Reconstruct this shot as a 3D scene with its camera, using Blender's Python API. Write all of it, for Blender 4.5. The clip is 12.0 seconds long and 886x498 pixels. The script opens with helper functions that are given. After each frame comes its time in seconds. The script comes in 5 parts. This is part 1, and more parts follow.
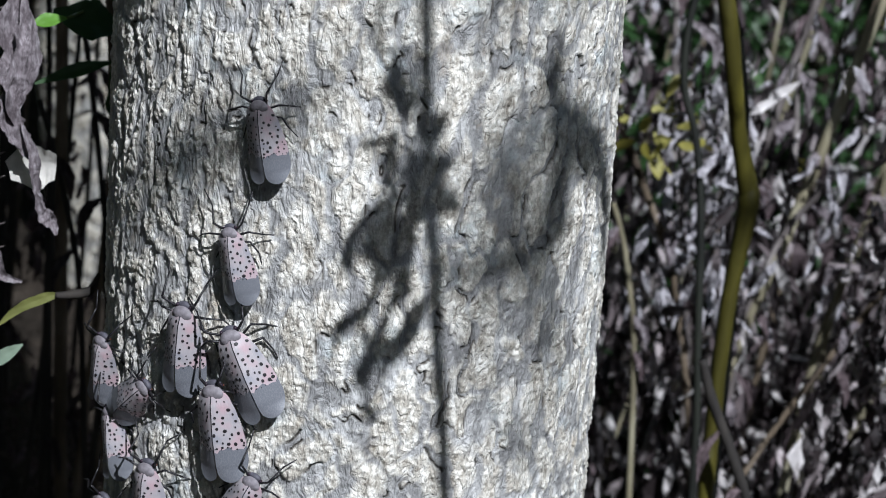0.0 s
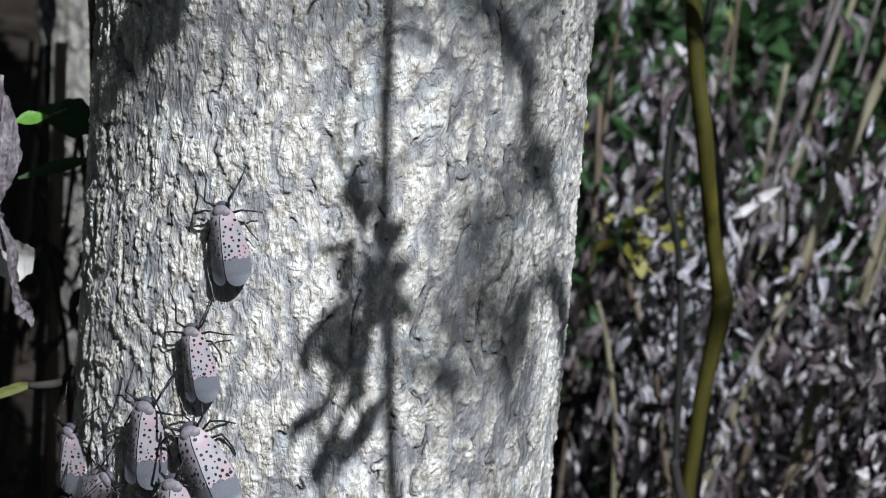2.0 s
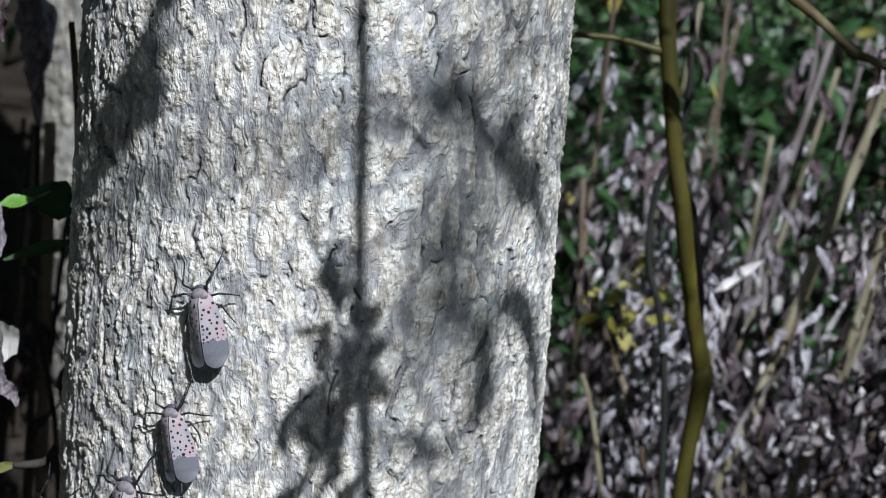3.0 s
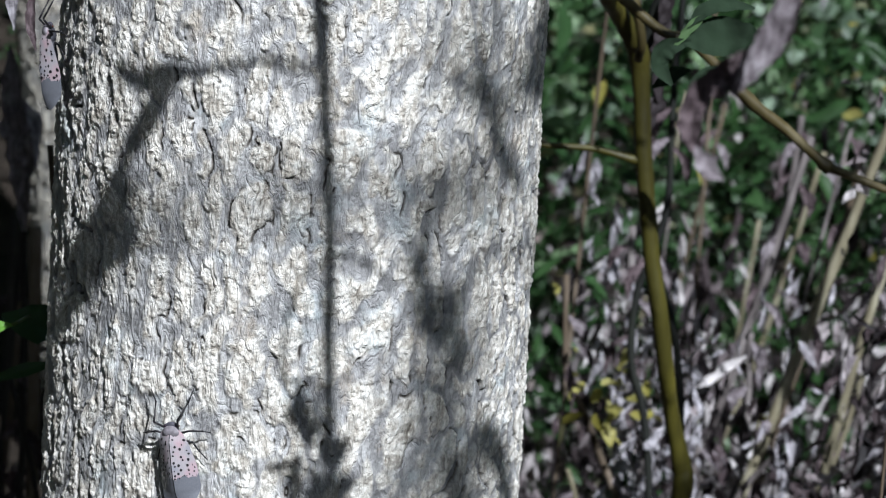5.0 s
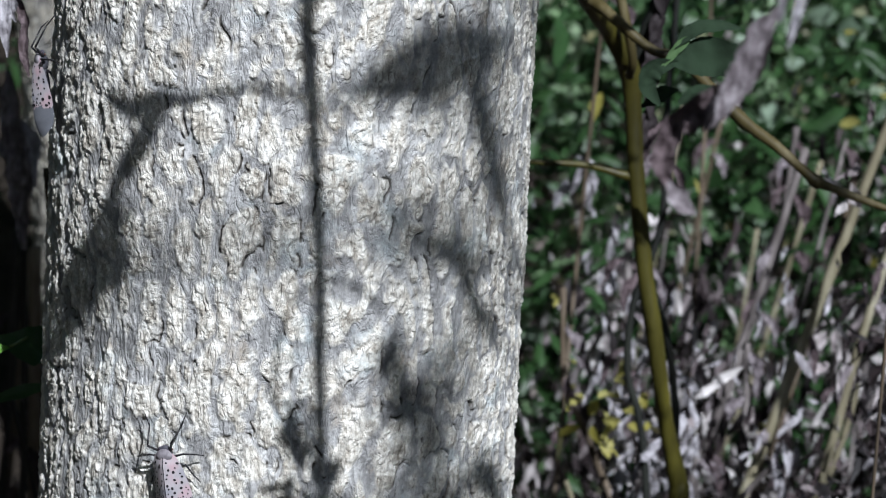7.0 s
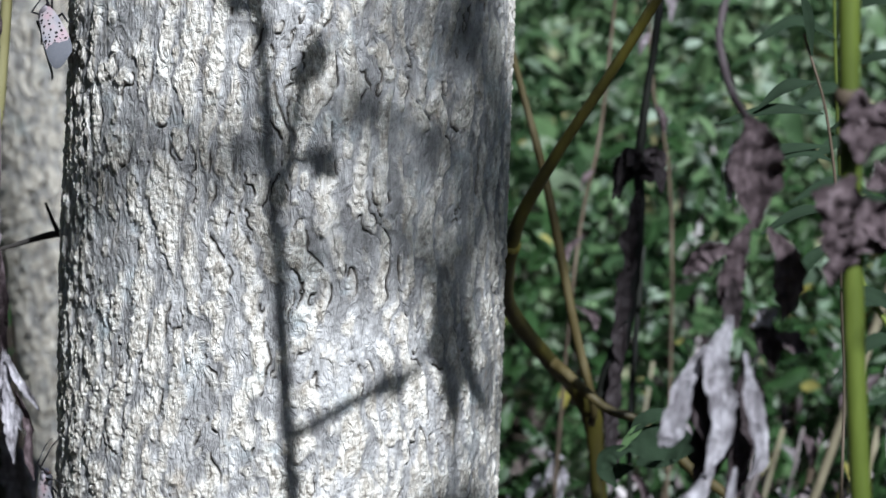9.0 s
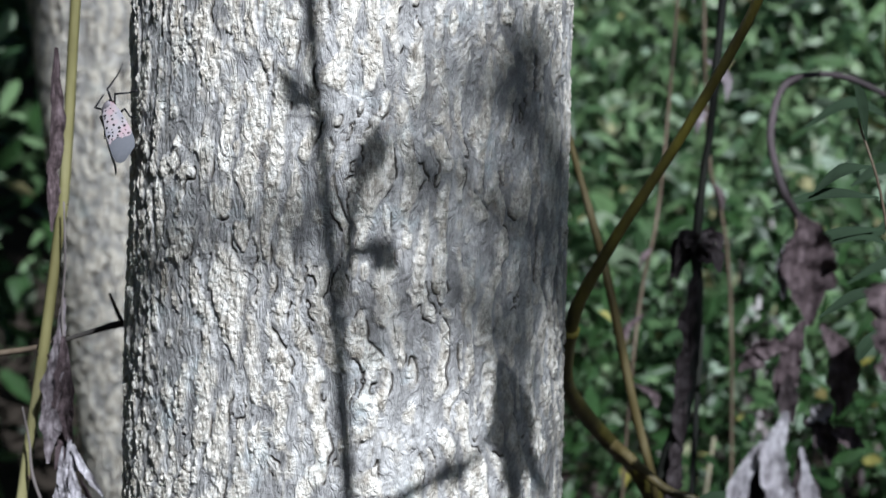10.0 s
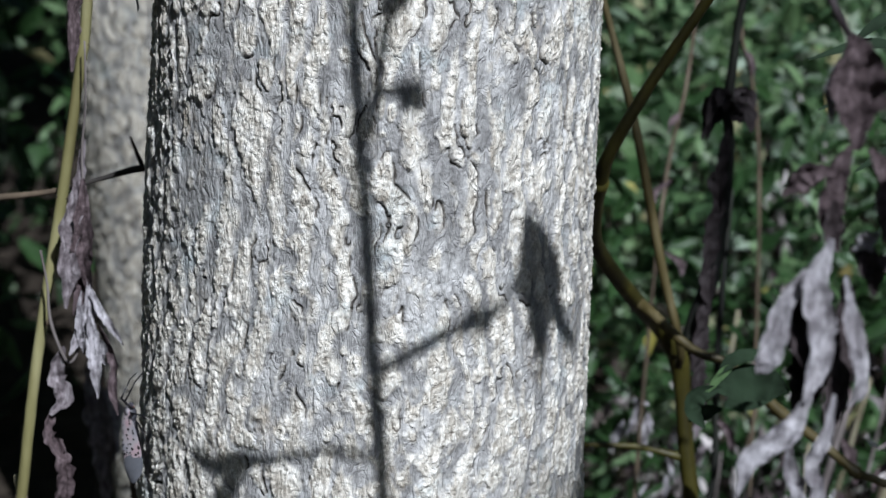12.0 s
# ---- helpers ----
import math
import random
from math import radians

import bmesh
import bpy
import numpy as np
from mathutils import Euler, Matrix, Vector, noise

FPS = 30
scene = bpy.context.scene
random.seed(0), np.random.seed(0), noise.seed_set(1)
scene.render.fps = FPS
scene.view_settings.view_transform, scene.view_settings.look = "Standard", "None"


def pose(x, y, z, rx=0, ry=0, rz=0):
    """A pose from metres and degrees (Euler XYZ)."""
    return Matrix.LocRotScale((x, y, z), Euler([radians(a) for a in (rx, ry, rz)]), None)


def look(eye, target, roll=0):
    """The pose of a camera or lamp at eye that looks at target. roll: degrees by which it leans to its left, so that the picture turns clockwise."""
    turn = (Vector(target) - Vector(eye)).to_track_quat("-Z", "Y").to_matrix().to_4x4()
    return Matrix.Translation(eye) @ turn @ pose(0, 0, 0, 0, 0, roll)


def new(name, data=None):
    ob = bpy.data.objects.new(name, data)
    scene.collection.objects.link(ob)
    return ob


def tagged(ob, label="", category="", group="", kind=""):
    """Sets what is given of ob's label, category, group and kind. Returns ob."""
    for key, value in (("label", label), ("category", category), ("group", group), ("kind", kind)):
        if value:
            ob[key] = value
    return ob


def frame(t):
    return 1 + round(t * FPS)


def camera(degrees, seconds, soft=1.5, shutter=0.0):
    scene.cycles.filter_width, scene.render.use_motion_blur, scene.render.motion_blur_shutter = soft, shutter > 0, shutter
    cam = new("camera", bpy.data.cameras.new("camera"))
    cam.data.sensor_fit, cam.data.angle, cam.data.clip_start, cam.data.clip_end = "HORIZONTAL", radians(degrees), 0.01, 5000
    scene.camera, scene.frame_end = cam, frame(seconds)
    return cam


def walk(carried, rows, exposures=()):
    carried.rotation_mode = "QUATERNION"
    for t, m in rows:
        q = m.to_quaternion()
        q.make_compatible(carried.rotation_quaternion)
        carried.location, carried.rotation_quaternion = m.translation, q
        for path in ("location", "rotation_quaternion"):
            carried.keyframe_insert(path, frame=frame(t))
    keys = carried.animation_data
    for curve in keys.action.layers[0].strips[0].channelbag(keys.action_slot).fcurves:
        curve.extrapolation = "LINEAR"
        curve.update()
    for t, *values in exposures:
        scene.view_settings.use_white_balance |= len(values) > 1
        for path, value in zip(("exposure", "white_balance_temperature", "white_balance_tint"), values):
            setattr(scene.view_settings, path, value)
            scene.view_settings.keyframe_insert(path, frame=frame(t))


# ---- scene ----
# Camera: held by hand about 0.65 m from the trunk, rising along it.
PATH = [
    (0, 0.0000, -0.6697, 0.0000, -18.209, 2.190, 3.899),
    (0.5, 0.0023, -0.6730, 0.0005, -18.516, 1.465, 4.250),
    (1, 0.0075, -0.6764, 0.0016, -18.339, 1.391, 4.589),
    (1.5, 0.0079, -0.6774, 0.0017, -17.946, 1.399, 5.150),
    (2, 0.0200, -0.6866, 0.0150, -16.446, 1.187, 4.999),
    (2.5, 0.0248, -0.6952, 0.0219, -15.034, 1.073, 4.744),
    (2.7, 0.0252, -0.6964, 0.0213, -14.952, 0.996, 4.675),
    (4.3, 0.0395, -0.6962, 0.0509, -14.371, 0.980, 4.559),
    (4.5, 0.0393, -0.6970, 0.0519, -13.866, 0.893, 4.319),
    (5, 0.0372, -0.6973, 0.0521, -14.021, 0.630, 4.037),
    (5.5, 0.0379, -0.6967, 0.0529, -13.975, 0.466, 3.973),
    (6, 0.0391, -0.6970, 0.0530, -13.964, 0.346, 3.751),
    (6.5, 0.0384, -0.6982, 0.0530, -14.014, 0.352, 3.622),
    (6.7, 0.0396, -0.6989, 0.0534, -14.040, 0.238, 3.602),
    (8.3, 0.0517, -0.7346, 0.1339, -12.597, 1.993, 2.608),
    (8.5, 0.0503, -0.7389, 0.1408, -11.976, 1.713, 2.974),
    (9, 0.0422, -0.7457, 0.1545, -10.800, 0.603, 2.301),
    (9.5, 0.0406, -0.7520, 0.1620, -9.713, -0.369, 1.455),
    (10, 0.0425, -0.7522, 0.1617, -9.202, -0.924, 1.404),
    (10.5, 0.0415, -0.7494, 0.1591, -9.644, -1.290, 1.609),
    (11, 0.0409, -0.7462, 0.1556, -10.220, -1.426, 1.651),
    (11.5, 0.0406, -0.7418, 0.1515, -11.128, -1.382, 1.862),
    (12, 0.0402, -0.7384, 0.1461, -11.900, -1.312, 2.272),
]


def eye_pose(x, y, z, pitch, yaw, roll):
    p, w = radians(pitch), radians(yaw)
    ahead = Vector((math.cos(p) * math.sin(w), math.cos(p) * math.cos(w), math.sin(p)))
    eye = Vector((x, y, z))
    return look(eye, eye + ahead, roll)


cam = camera(21.0, 12.0, soft=1.0)
cam.data.dof.use_dof = True
cam.data.dof.focus_distance = 0.64
cam.data.dof.aperture_fstop = 30.0
walk(cam, [(r[0], eye_pose(*r[1:])) for r in PATH], exposures=[(t, e, 5800, 10) for t, e in ((0.0, -0.03), (2.7, 0.03), (4.3, 0.24), (5.5, 0.07), (6.7, 0.07), (8.3, 0.16), (9.0, 0.24), (9.6, 0.2), (10.5, 0.1), (11.2, -0.1), (12.0, -0.15))])

# Light: afternoon sun from behind and to the right of the camera, blue sky.
SUN_AZ, SUN_EL = 21.0, 43.0
SUN_DIR = Vector((math.cos(radians(SUN_EL)) * math.sin(radians(SUN_AZ)),
                  -math.cos(radians(SUN_EL)) * math.cos(radians(SUN_AZ)),
                  math.sin(radians(SUN_EL))))
world = bpy.data.worlds.new("sky")
scene.world = world
world.use_nodes = True
wn = world.node_tree
wn.nodes.clear()
sky = wn.nodes.new("ShaderNodeTexSky")
sky.sky_type = "NISHITA"
sky.sun_disc = False
sky.sun_elevation = radians(SUN_EL)
sky.sun_rotation = math.atan2(SUN_DIR.x, SUN_DIR.y)
bgn = wn.nodes.new("ShaderNodeBackground")
bgn.inputs["Strength"].default_value = 0.05
wout = wn.nodes.new("ShaderNodeOutputWorld")
wn.links.new(sky.outputs[0], bgn.inputs[0])
wn.links.new(bgn.outputs[0], wout.inputs[0])
sun_data = bpy.data.lights.new("sun", "SUN")
sun_data.energy = 5.7
sun_data.angle = radians(0.52)
sun_data.color = (1.0, 0.985, 0.955)
sun = new("sun", sun_data)
sun.matrix_world = look(SUN_DIR * 10, (0, 0, 0))


# ---- materials ----
def material(name, rough=0.7, spec=0.3):
    m = bpy.data.materials.new(name)
    m.use_nodes = True
    b = m.node_tree.nodes["Principled BSDF"]
    b.inputs["Roughness"].default_value = rough
    b.inputs["Specular IOR Level"].default_value = spec
    return m, m.node_tree, b


def node(nt, kind, **values):
    n = nt.nodes.new(kind)
    for key, value in values.items():
        if key in n.inputs:
            n.inputs[key].default_value = value
    return n


def noise_tex(nt, coord, scale, detail=4.0, rough=0.55):
    n = node(nt, "ShaderNodeTexNoise", Scale=scale, Detail=detail, Roughness=rough)
    nt.links.new(coord, n.inputs["Vector"])
    return n.outputs["Fac"]


def ramp(nt, fac, stops):
    n = nt.nodes.new("ShaderNodeValToRGB")
    els = n.color_ramp.elements
    while len(els) < len(stops):
        els.new(0.5)
    for e, (p, c) in zip(els, stops):
        e.position, e.color = p, (*c, 1)
    nt.links.new(fac, n.inputs["Fac"])
    return n.outputs["Color"]


def mixed(nt, kind, fac, a, b):
    n = nt.nodes.new("ShaderNodeMix")
    n.data_type, n.blend_type = "RGBA", kind
    for socket, v in ((n.inputs[0], fac), (n.inputs[6], a), (n.inputs[7], b)):
        if isinstance(v, (int, float)):
            socket.default_value = v
        elif isinstance(v, tuple):
            socket.default_value = (*v, 1)
        else:
            nt.links.new(v, socket)
    return n.outputs[2]


def bumped(nt, b, height, strength, distance):
    n = node(nt, "ShaderNodeBump", Strength=strength, Distance=distance)
    nt.links.new(height, n.inputs["Height"])
    nt.links.new(n.outputs[0], b.inputs["Normal"])


def coords(nt, scale=(1, 1, 1), kind="Object"):
    tc = nt.nodes.new("ShaderNodeTexCoord")
    mp = node(nt, "ShaderNodeMapping", Scale=scale)
    nt.links.new(tc.outputs[kind], mp.inputs["Vector"])
    return mp.outputs[0]


def bark_material(name="bark", tone=1.0):
    """Cream-coloured rough cork plates on smooth blue-grey skin, darker along the cracks."""
    m, nt, b = material(name, 0.6, 0.4)
    tall = coords(nt, (1, 1, 0.6))
    even = coords(nt)
    cork_at = nt.nodes.new("ShaderNodeAttribute")
    cork_at.attribute_name = "cork"
    crack_at = nt.nodes.new("ShaderNodeAttribute")
    crack_at.attribute_name = "crack"
    mottle = noise_tex(nt, tall, 330, 7, 0.72)
    grain = noise_tex(nt, even, 620, 6, 0.7)
    skin = ramp(nt, noise_tex(nt, tall, 130, 8, 0.68), [(0.34, (0.225, 0.221, 0.22)), (0.5, (0.37, 0.366, 0.362)), (0.62, (0.6, 0.594, 0.585))])
    cork = ramp(nt, mottle, [(0.3, (0.28, 0.25, 0.205)), (0.42, (0.52, 0.48, 0.415)), (0.53, (0.8, 0.765, 0.69)), (0.65, (0.95, 0.93, 0.875))])
    # the plates wear away unevenly towards their margins
    uneven = nt.nodes.new("ShaderNodeMath")
    uneven.operation = "MULTIPLY_ADD"
    nt.links.new(noise_tex(nt, even, 330, 5, 0.7), uneven.inputs[0])
    uneven.inputs[1].default_value = 0.7
    nt.links.new(cork_at.outputs["Fac"], uneven.inputs[2])
    high = nt.nodes.new("ShaderNodeMapRange")
    high.inputs["From Min"].default_value = 0.46
    high.inputs["From Max"].default_value = 1.3
    nt.links.new(uneven.outputs[0], high.inputs["Value"])
    col = mixed(nt, "MIX", high.outputs[0], skin, cork)
    tan = ramp(nt, noise_tex(nt, tall, 70, 6, 0.7), [(0.58, (0, 0, 0)), (0.72, (0.5, 0.5, 0.5))])
    col = mixed(nt, "MIX", tan, col, (0.45, 0.37, 0.27))
    lichen = ramp(nt, noise_tex(nt, even, 55, 6, 0.65), [(0.57, (0, 0, 0)), (0.7, (0.5, 0.5, 0.5))])
    col = mixed(nt, "MIX", lichen, col, (0.52, 0.6, 0.62))
    rust = ramp(nt, noise_tex(nt, coords(nt, (1, 1, 0.8)), 38, 5, 0.6), [(0.67, (0, 0, 0)), (0.76, (0.6, 0.6, 0.6))])
    col = mixed(nt, "MIX", rust, col, (0.36, 0.25, 0.13))
    # a tone below 1 dims the bark colour, standing in for shade
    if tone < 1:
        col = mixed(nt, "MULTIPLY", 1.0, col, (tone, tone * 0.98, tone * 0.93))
    # darker colour along the cracks
    crack_tint = ramp(nt, crack_at.outputs["Fac"], [(0.15, (1, 1, 1)), (0.6, (0.42, 0.4, 0.37)), (1.0, (0.12, 0.108, 0.096))])
    col = mixed(nt, "MULTIPLY", 1.0, col, crack_tint)
    speck = noise_tex(nt, even, 900, 4, 0.7)
    col = mixed(nt, "MULTIPLY", 0.5, col, ramp(nt, speck, [(0.36, (0.62, 0.61, 0.6)), (0.5, (1.0, 1.0, 1.0)), (0.62, (1.15, 1.15, 1.15))]))
    # fine wavy creases that flow along the trunk
    flow = node(nt, "ShaderNodeTexNoise", Scale=300, Detail=4.0, Roughness=0.6, Distortion=0.9)
    nt.links.new(coords(nt, (1, 1, 0.36)), flow.inputs["Vector"])
    level = nt.nodes.new("ShaderNodeMath")
    level.operation = "SUBTRACT"
    level.inputs[1].default_value = 0.5
    nt.links.new(flow.outputs["Fac"], level.inputs[0])
    depth = nt.nodes.new("ShaderNodeMath")
    depth.operation = "ABSOLUTE"
    nt.links.new(level.outputs[0], depth.inputs[0])
    creases = ramp(nt, depth.outputs[0], [(0.0, (0.1, 0.1, 0.1)), (0.05, (0.5, 0.5, 0.5)), (0.13, (0.85, 0.85, 0.85)), (0.25, (1, 1, 1))])
    nt.links.new(col, b.inputs["Base Color"])
    nt.links.new(ramp(nt, grain, [(0.3, (0.68, 0.68, 0.68)), (0.7, (0.42, 0.42, 0.42))]), b.inputs["Roughness"])
    # crumbling lumps on the cork, faint creases on the skin
    lumps = node(nt, "ShaderNodeTexVoronoi", Scale=520)
    lumps.feature = "F1"
    bend = nt.nodes.new("ShaderNodeTexNoise")
    bend.inputs["Scale"].default_value = 420
    bend.inputs["Detail"].default_value = 3
    nt.links.new(even, bend.inputs["Vector"])
    off = nt.nodes.new("ShaderNodeVectorMath")
    off.operation = "MULTIPLY_ADD"
    nt.links.new(bend.outputs["Color"], off.inputs[0])
    off.inputs[1].default_value = (0.004, 0.004, 0.004)
    nt.links.new(tall, off.inputs[2])
    nt.links.new(off.outputs[0], lumps.inputs["Vector"])
    clod = ramp(nt, lumps.outputs["Distance"], [(0.0, (0.75, 0.75, 0.75)), (0.6, (0.25, 0.25, 0.25))])
    rough = mixed(nt, "MIX", 0.5, clod, mixed(nt, "MIX", 0.5, mottle, grain))
    smooth = mixed(nt, "MIX", 0.3, noise_tex(nt, tall, 330, 4, 0.6), grain)
    bumped(nt, b, mixed(nt, "MIX", 0.32, mixed(nt, "MIX", high.outputs[0], smooth, rough), creases), 0.9, 0.002)
    return m


def stem_material(name, dark, mid, light, scale=60, rough=0.5):
    m, nt, b = material(name, rough, 0.35)
    tall = coords(nt, (1, 1, 0.25))
    col = ramp(nt, noise_tex(nt, tall, scale, 5), [(0.3, dark), (0.5, mid), (0.72, light)])
    nt.links.new(col, b.inputs["Base Color"])
    bumped(nt, b, noise_tex(nt, tall, scale * 6, 3), 0.35, 0.0006)
    return m


def leaf_material(name, tones, rough=0.5, glow=0.25, scale=70):
    m, nt, b = material(name, rough, 0.35)
    geo = nt.nodes.new("ShaderNodeNewGeometry")
    col = ramp(nt, geo.outputs["Random Per Island"], tones)
    c = coords(nt)
    col = mixed(nt, "MULTIPLY", 0.55, col, ramp(nt, noise_tex(nt, c, scale, 5), [(0.3, (0.45, 0.45, 0.45)), (0.7, (1.25, 1.25, 1.25))]))
    nt.links.new(col, b.inputs["Base Color"])
    tr = nt.nodes.new("ShaderNodeBsdfTranslucent")
    nt.links.new(col, tr.inputs["Color"])
    mx = node(nt, "ShaderNodeMixShader", Fac=glow)
    out = nt.nodes["Material Output"]
    nt.links.new(b.outputs[0], mx.inputs[1])
    nt.links.new(tr.outputs[0], mx.inputs[2])
    nt.links.new(mx.outputs[0], out.inputs["Surface"])
    bumped(nt, b, noise_tex(nt, c, scale * 5, 3), 0.4, 0.0006)
    return m


def dry_material(name, dark, mid, light, rough=0.75):
    """A shrivelled leaf: wrinkled, streaked along its length, dark in the creases."""
    m, nt, b = material(name, rough, 0.25)
    c = coords(nt, (1, 1, 0.3))
    streak = noise_tex(nt, c, 620, 6, 0.7)
    col = ramp(nt, streak, [(0.34, dark), (0.5, mid), (0.66, light)])
    col = mixed(nt, "MULTIPLY", 0.8, col, ramp(nt, noise_tex(nt, coords(nt), 150, 5, 0.6), [(0.32, (0.4, 0.37, 0.38)), (0.62, (1.1, 1.1, 1.1))]))
    nt.links.new(col, b.inputs["Base Color"])
    bumped(nt, b, mixed(nt, "MIX", 0.5, streak, noise_tex(nt, coords(nt), 420, 4, 0.6)), 1.0, 0.0016)
    return m


def soil_material():
    m, nt, b = material("soil", 0.95, 0.1)
    c = coords(nt)
    col = ramp(nt, noise_tex(nt, c, 25, 8, 0.7), [(0.3, (0.012, 0.01, 0.008)), (0.55, (0.035, 0.028, 0.022)), (0.75, (0.08, 0.066, 0.052))])
    nt.links.new(col, b.inputs["Base Color"])
    bumped(nt, b, noise_tex(nt, c, 120, 5), 0.8, 0.01)
    return m


BARK = bark_material()
# same bark with shade put into its colour, for the far trunk
SHADED_BARK = bark_material("shaded_bark", 0.68)
BARK_PLAIN = stem_material("plain_bark", (0.1, 0.09, 0.08), (0.22, 0.2, 0.18), (0.36, 0.34, 0.3), 60, 0.85)
STALK = stem_material("yellow_green_stalk", (0.024, 0.021, 0.004), (0.055, 0.049, 0.008), (0.12, 0.107, 0.017))
GREEN_STEM = stem_material("green_stem", (0.035, 0.05, 0.008), (0.1, 0.135, 0.022), (0.26, 0.31, 0.07))
BROWN_STEM = stem_material("brown_stem", (0.04, 0.03, 0.022), (0.1, 0.075, 0.05), (0.2, 0.16, 0.12), 90, 0.8)
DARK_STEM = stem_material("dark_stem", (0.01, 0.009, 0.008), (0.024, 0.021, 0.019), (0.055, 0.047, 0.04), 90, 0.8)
BLACK_STEM = stem_material("black_stem", (0.004, 0.005, 0.004), (0.01, 0.011, 0.009), (0.022, 0.025, 0.018), 90, 0.7)
PURPLE_STEM = stem_material("purplish_stem", (0.018, 0.014, 0.015), (0.045, 0.035, 0.038), (0.1, 0.08, 0.086), 90, 0.75)
PALE_STEM = stem_material("pale_dry_stem", (0.08, 0.07, 0.045), (0.2, 0.178, 0.115), (0.37, 0.345, 0.25), 80, 0.75)
GREEN_LEAF = leaf_material("green_leaf", [(0.0, (0.025, 0.055, 0.024)), (0.3, (0.066, 0.125, 0.055)), (0.6, (0.14, 0.235, 0.1)), (0.82, (0.22, 0.33, 0.17)), (0.93, (0.34, 0.41, 0.3)), (1.0, (0.4, 0.33, 0.13))], 0.38, 0.38)
DRY_LEAF = leaf_material("dry_leaf", [(0.0, (0.01, 0.008, 0.009)), (0.38, (0.03, 0.022, 0.023)), (0.54, (0.1, 0.075, 0.08)), (0.7, (0.38, 0.33, 0.335)), (1.0, (0.62, 0.59, 0.58))], 0.6, 0.15, 110)
PALE_LITTER = leaf_material("bleached_leaf", [(0.0, (0.02, 0.014, 0.014)), (0.5, (0.07, 0.05, 0.046)), (0.75, (0.17, 0.13, 0.12)), (0.92, (0.36, 0.31, 0.29)), (1.0, (0.6, 0.56, 0.53))], 0.7, 0.12, 110)
YELLOW_LEAF = leaf_material("yellow_leaf", [(0.0, (0.3, 0.27, 0.05)), (0.6, (0.42, 0.39, 0.12)), (1.0, (0.55, 0.53, 0.26))], 0.5, 0.3)
OLIVE_LEAF = leaf_material("olive_leaf", [(0.0, (0.15, 0.16, 0.045)), (1.0, (0.22, 0.23, 0.075))], 0.5, 0.25)
GREY_GREEN = leaf_material("grey_green_leaf", [(0.0, (0.2, 0.28, 0.19)), (1.0, (0.34, 0.42, 0.33))], 0.5, 0.25)
GREY_STEM = stem_material("grey_dry_stem", (0.06, 0.05, 0.048), (0.15, 0.13, 0.125), (0.3, 0.27, 0.26), 90, 0.8)
DARK_LEAF = leaf_material("blackened_leaf", [(0.0, (0.01, 0.008, 0.009)), (1.0, (0.035, 0.026, 0.028))], 0.75, 0.08, 110)
GREY_DRY = dry_material("grey_dry_leaf", (0.16, 0.15, 0.165), (0.4, 0.385, 0.41), (0.62, 0.6, 0.63))
PALE_DRY = leaf_material("papery_leaf", [(0.0, (0.62, 0.59, 0.54)), (1.0, (0.7, 0.67, 0.62))], 0.7, 0.2, 130)
BRIGHT_LEAF = leaf_material("bright_green_leaf", [(0.0, (0.14, 0.33, 0.04)), (1.0, (0.2, 0.42, 0.07))], 0.45, 0.4)
PURPLE_DRY = dry_material("purplish_dry_leaf", (0.035, 0.025, 0.027), (0.1, 0.073, 0.078), (0.21, 0.165, 0.175))
MAUVE_DRY = dry_material("mauve_dry_leaf", (0.085, 0.07, 0.076), (0.21, 0.182, 0.195), (0.38, 0.35, 0.367))
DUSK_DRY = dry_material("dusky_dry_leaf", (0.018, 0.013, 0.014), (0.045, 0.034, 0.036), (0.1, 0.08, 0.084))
FAR_GREEN = leaf_material("light_green_leaf", [(0.0, (0.05, 0.095, 0.04)), (0.4, (0.14, 0.23, 0.1)), (0.75, (0.24, 0.35, 0.17)), (1.0, (0.38, 0.45, 0.32))], 0.42, 0.38)
# near-black green of the sprigs; on the stalk's leaves it stands in for shade
SHADE_LEAF = leaf_material("shaded_dark_leaf", [(0.0, (0.008, 0.02, 0.009)), (1.0, (0.02, 0.04, 0.018))], 0.9, 0.1)
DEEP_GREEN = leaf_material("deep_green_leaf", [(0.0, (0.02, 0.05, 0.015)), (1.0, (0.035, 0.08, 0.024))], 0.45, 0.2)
OLIVE_STEM = stem_material("pale_olive_stem", (0.09, 0.08, 0.03), (0.2, 0.185, 0.08), (0.34, 0.32, 0.17))
OCHRE_STEM = stem_material("ochre_stem", (0.03, 0.025, 0.008), (0.068, 0.053, 0.017), (0.17, 0.145, 0.08), 70, 0.6)
SOIL = soil_material()


# ---- tools for shapes ----
def mesh_object(name, verts, faces, mat, parent=None, smooth=True, label=""):
    me = bpy.data.meshes.new(name)
    me.from_pydata([tuple(v) for v in verts], [], [tuple(f) for f in faces])
    me.materials.append(mat)
    if smooth:
        me.polygons.foreach_set("use_smooth", [True] * len(me.polygons))
    me.update()
    ob = new(name, me)
    if parent:
        ob.parent = parent
    if label:
        ob["label"] = label
    return ob


def curve_points(points, steps):
    """Catmull-Rom through points (x, y, z, radius)."""
    p = np.array(points, float)
    p = np.vstack([2 * p[0] - p[1], p, 2 * p[-1] - p[-2]])
    out = []
    for i in range(1, len(p) - 2):
        for t in np.linspace(0, 1, steps, endpoint=False):
            a, b, c, d = p[i - 1], p[i], p[i + 1], p[i + 2]
            out.append(0.5 * (2 * b + (c - a) * t + (2 * a - 5 * b + 4 * c - d) * t ** 2 + (3 * b - a - 3 * c + d) * t ** 3))
    out.append(p[-2])
    return np.array(out)


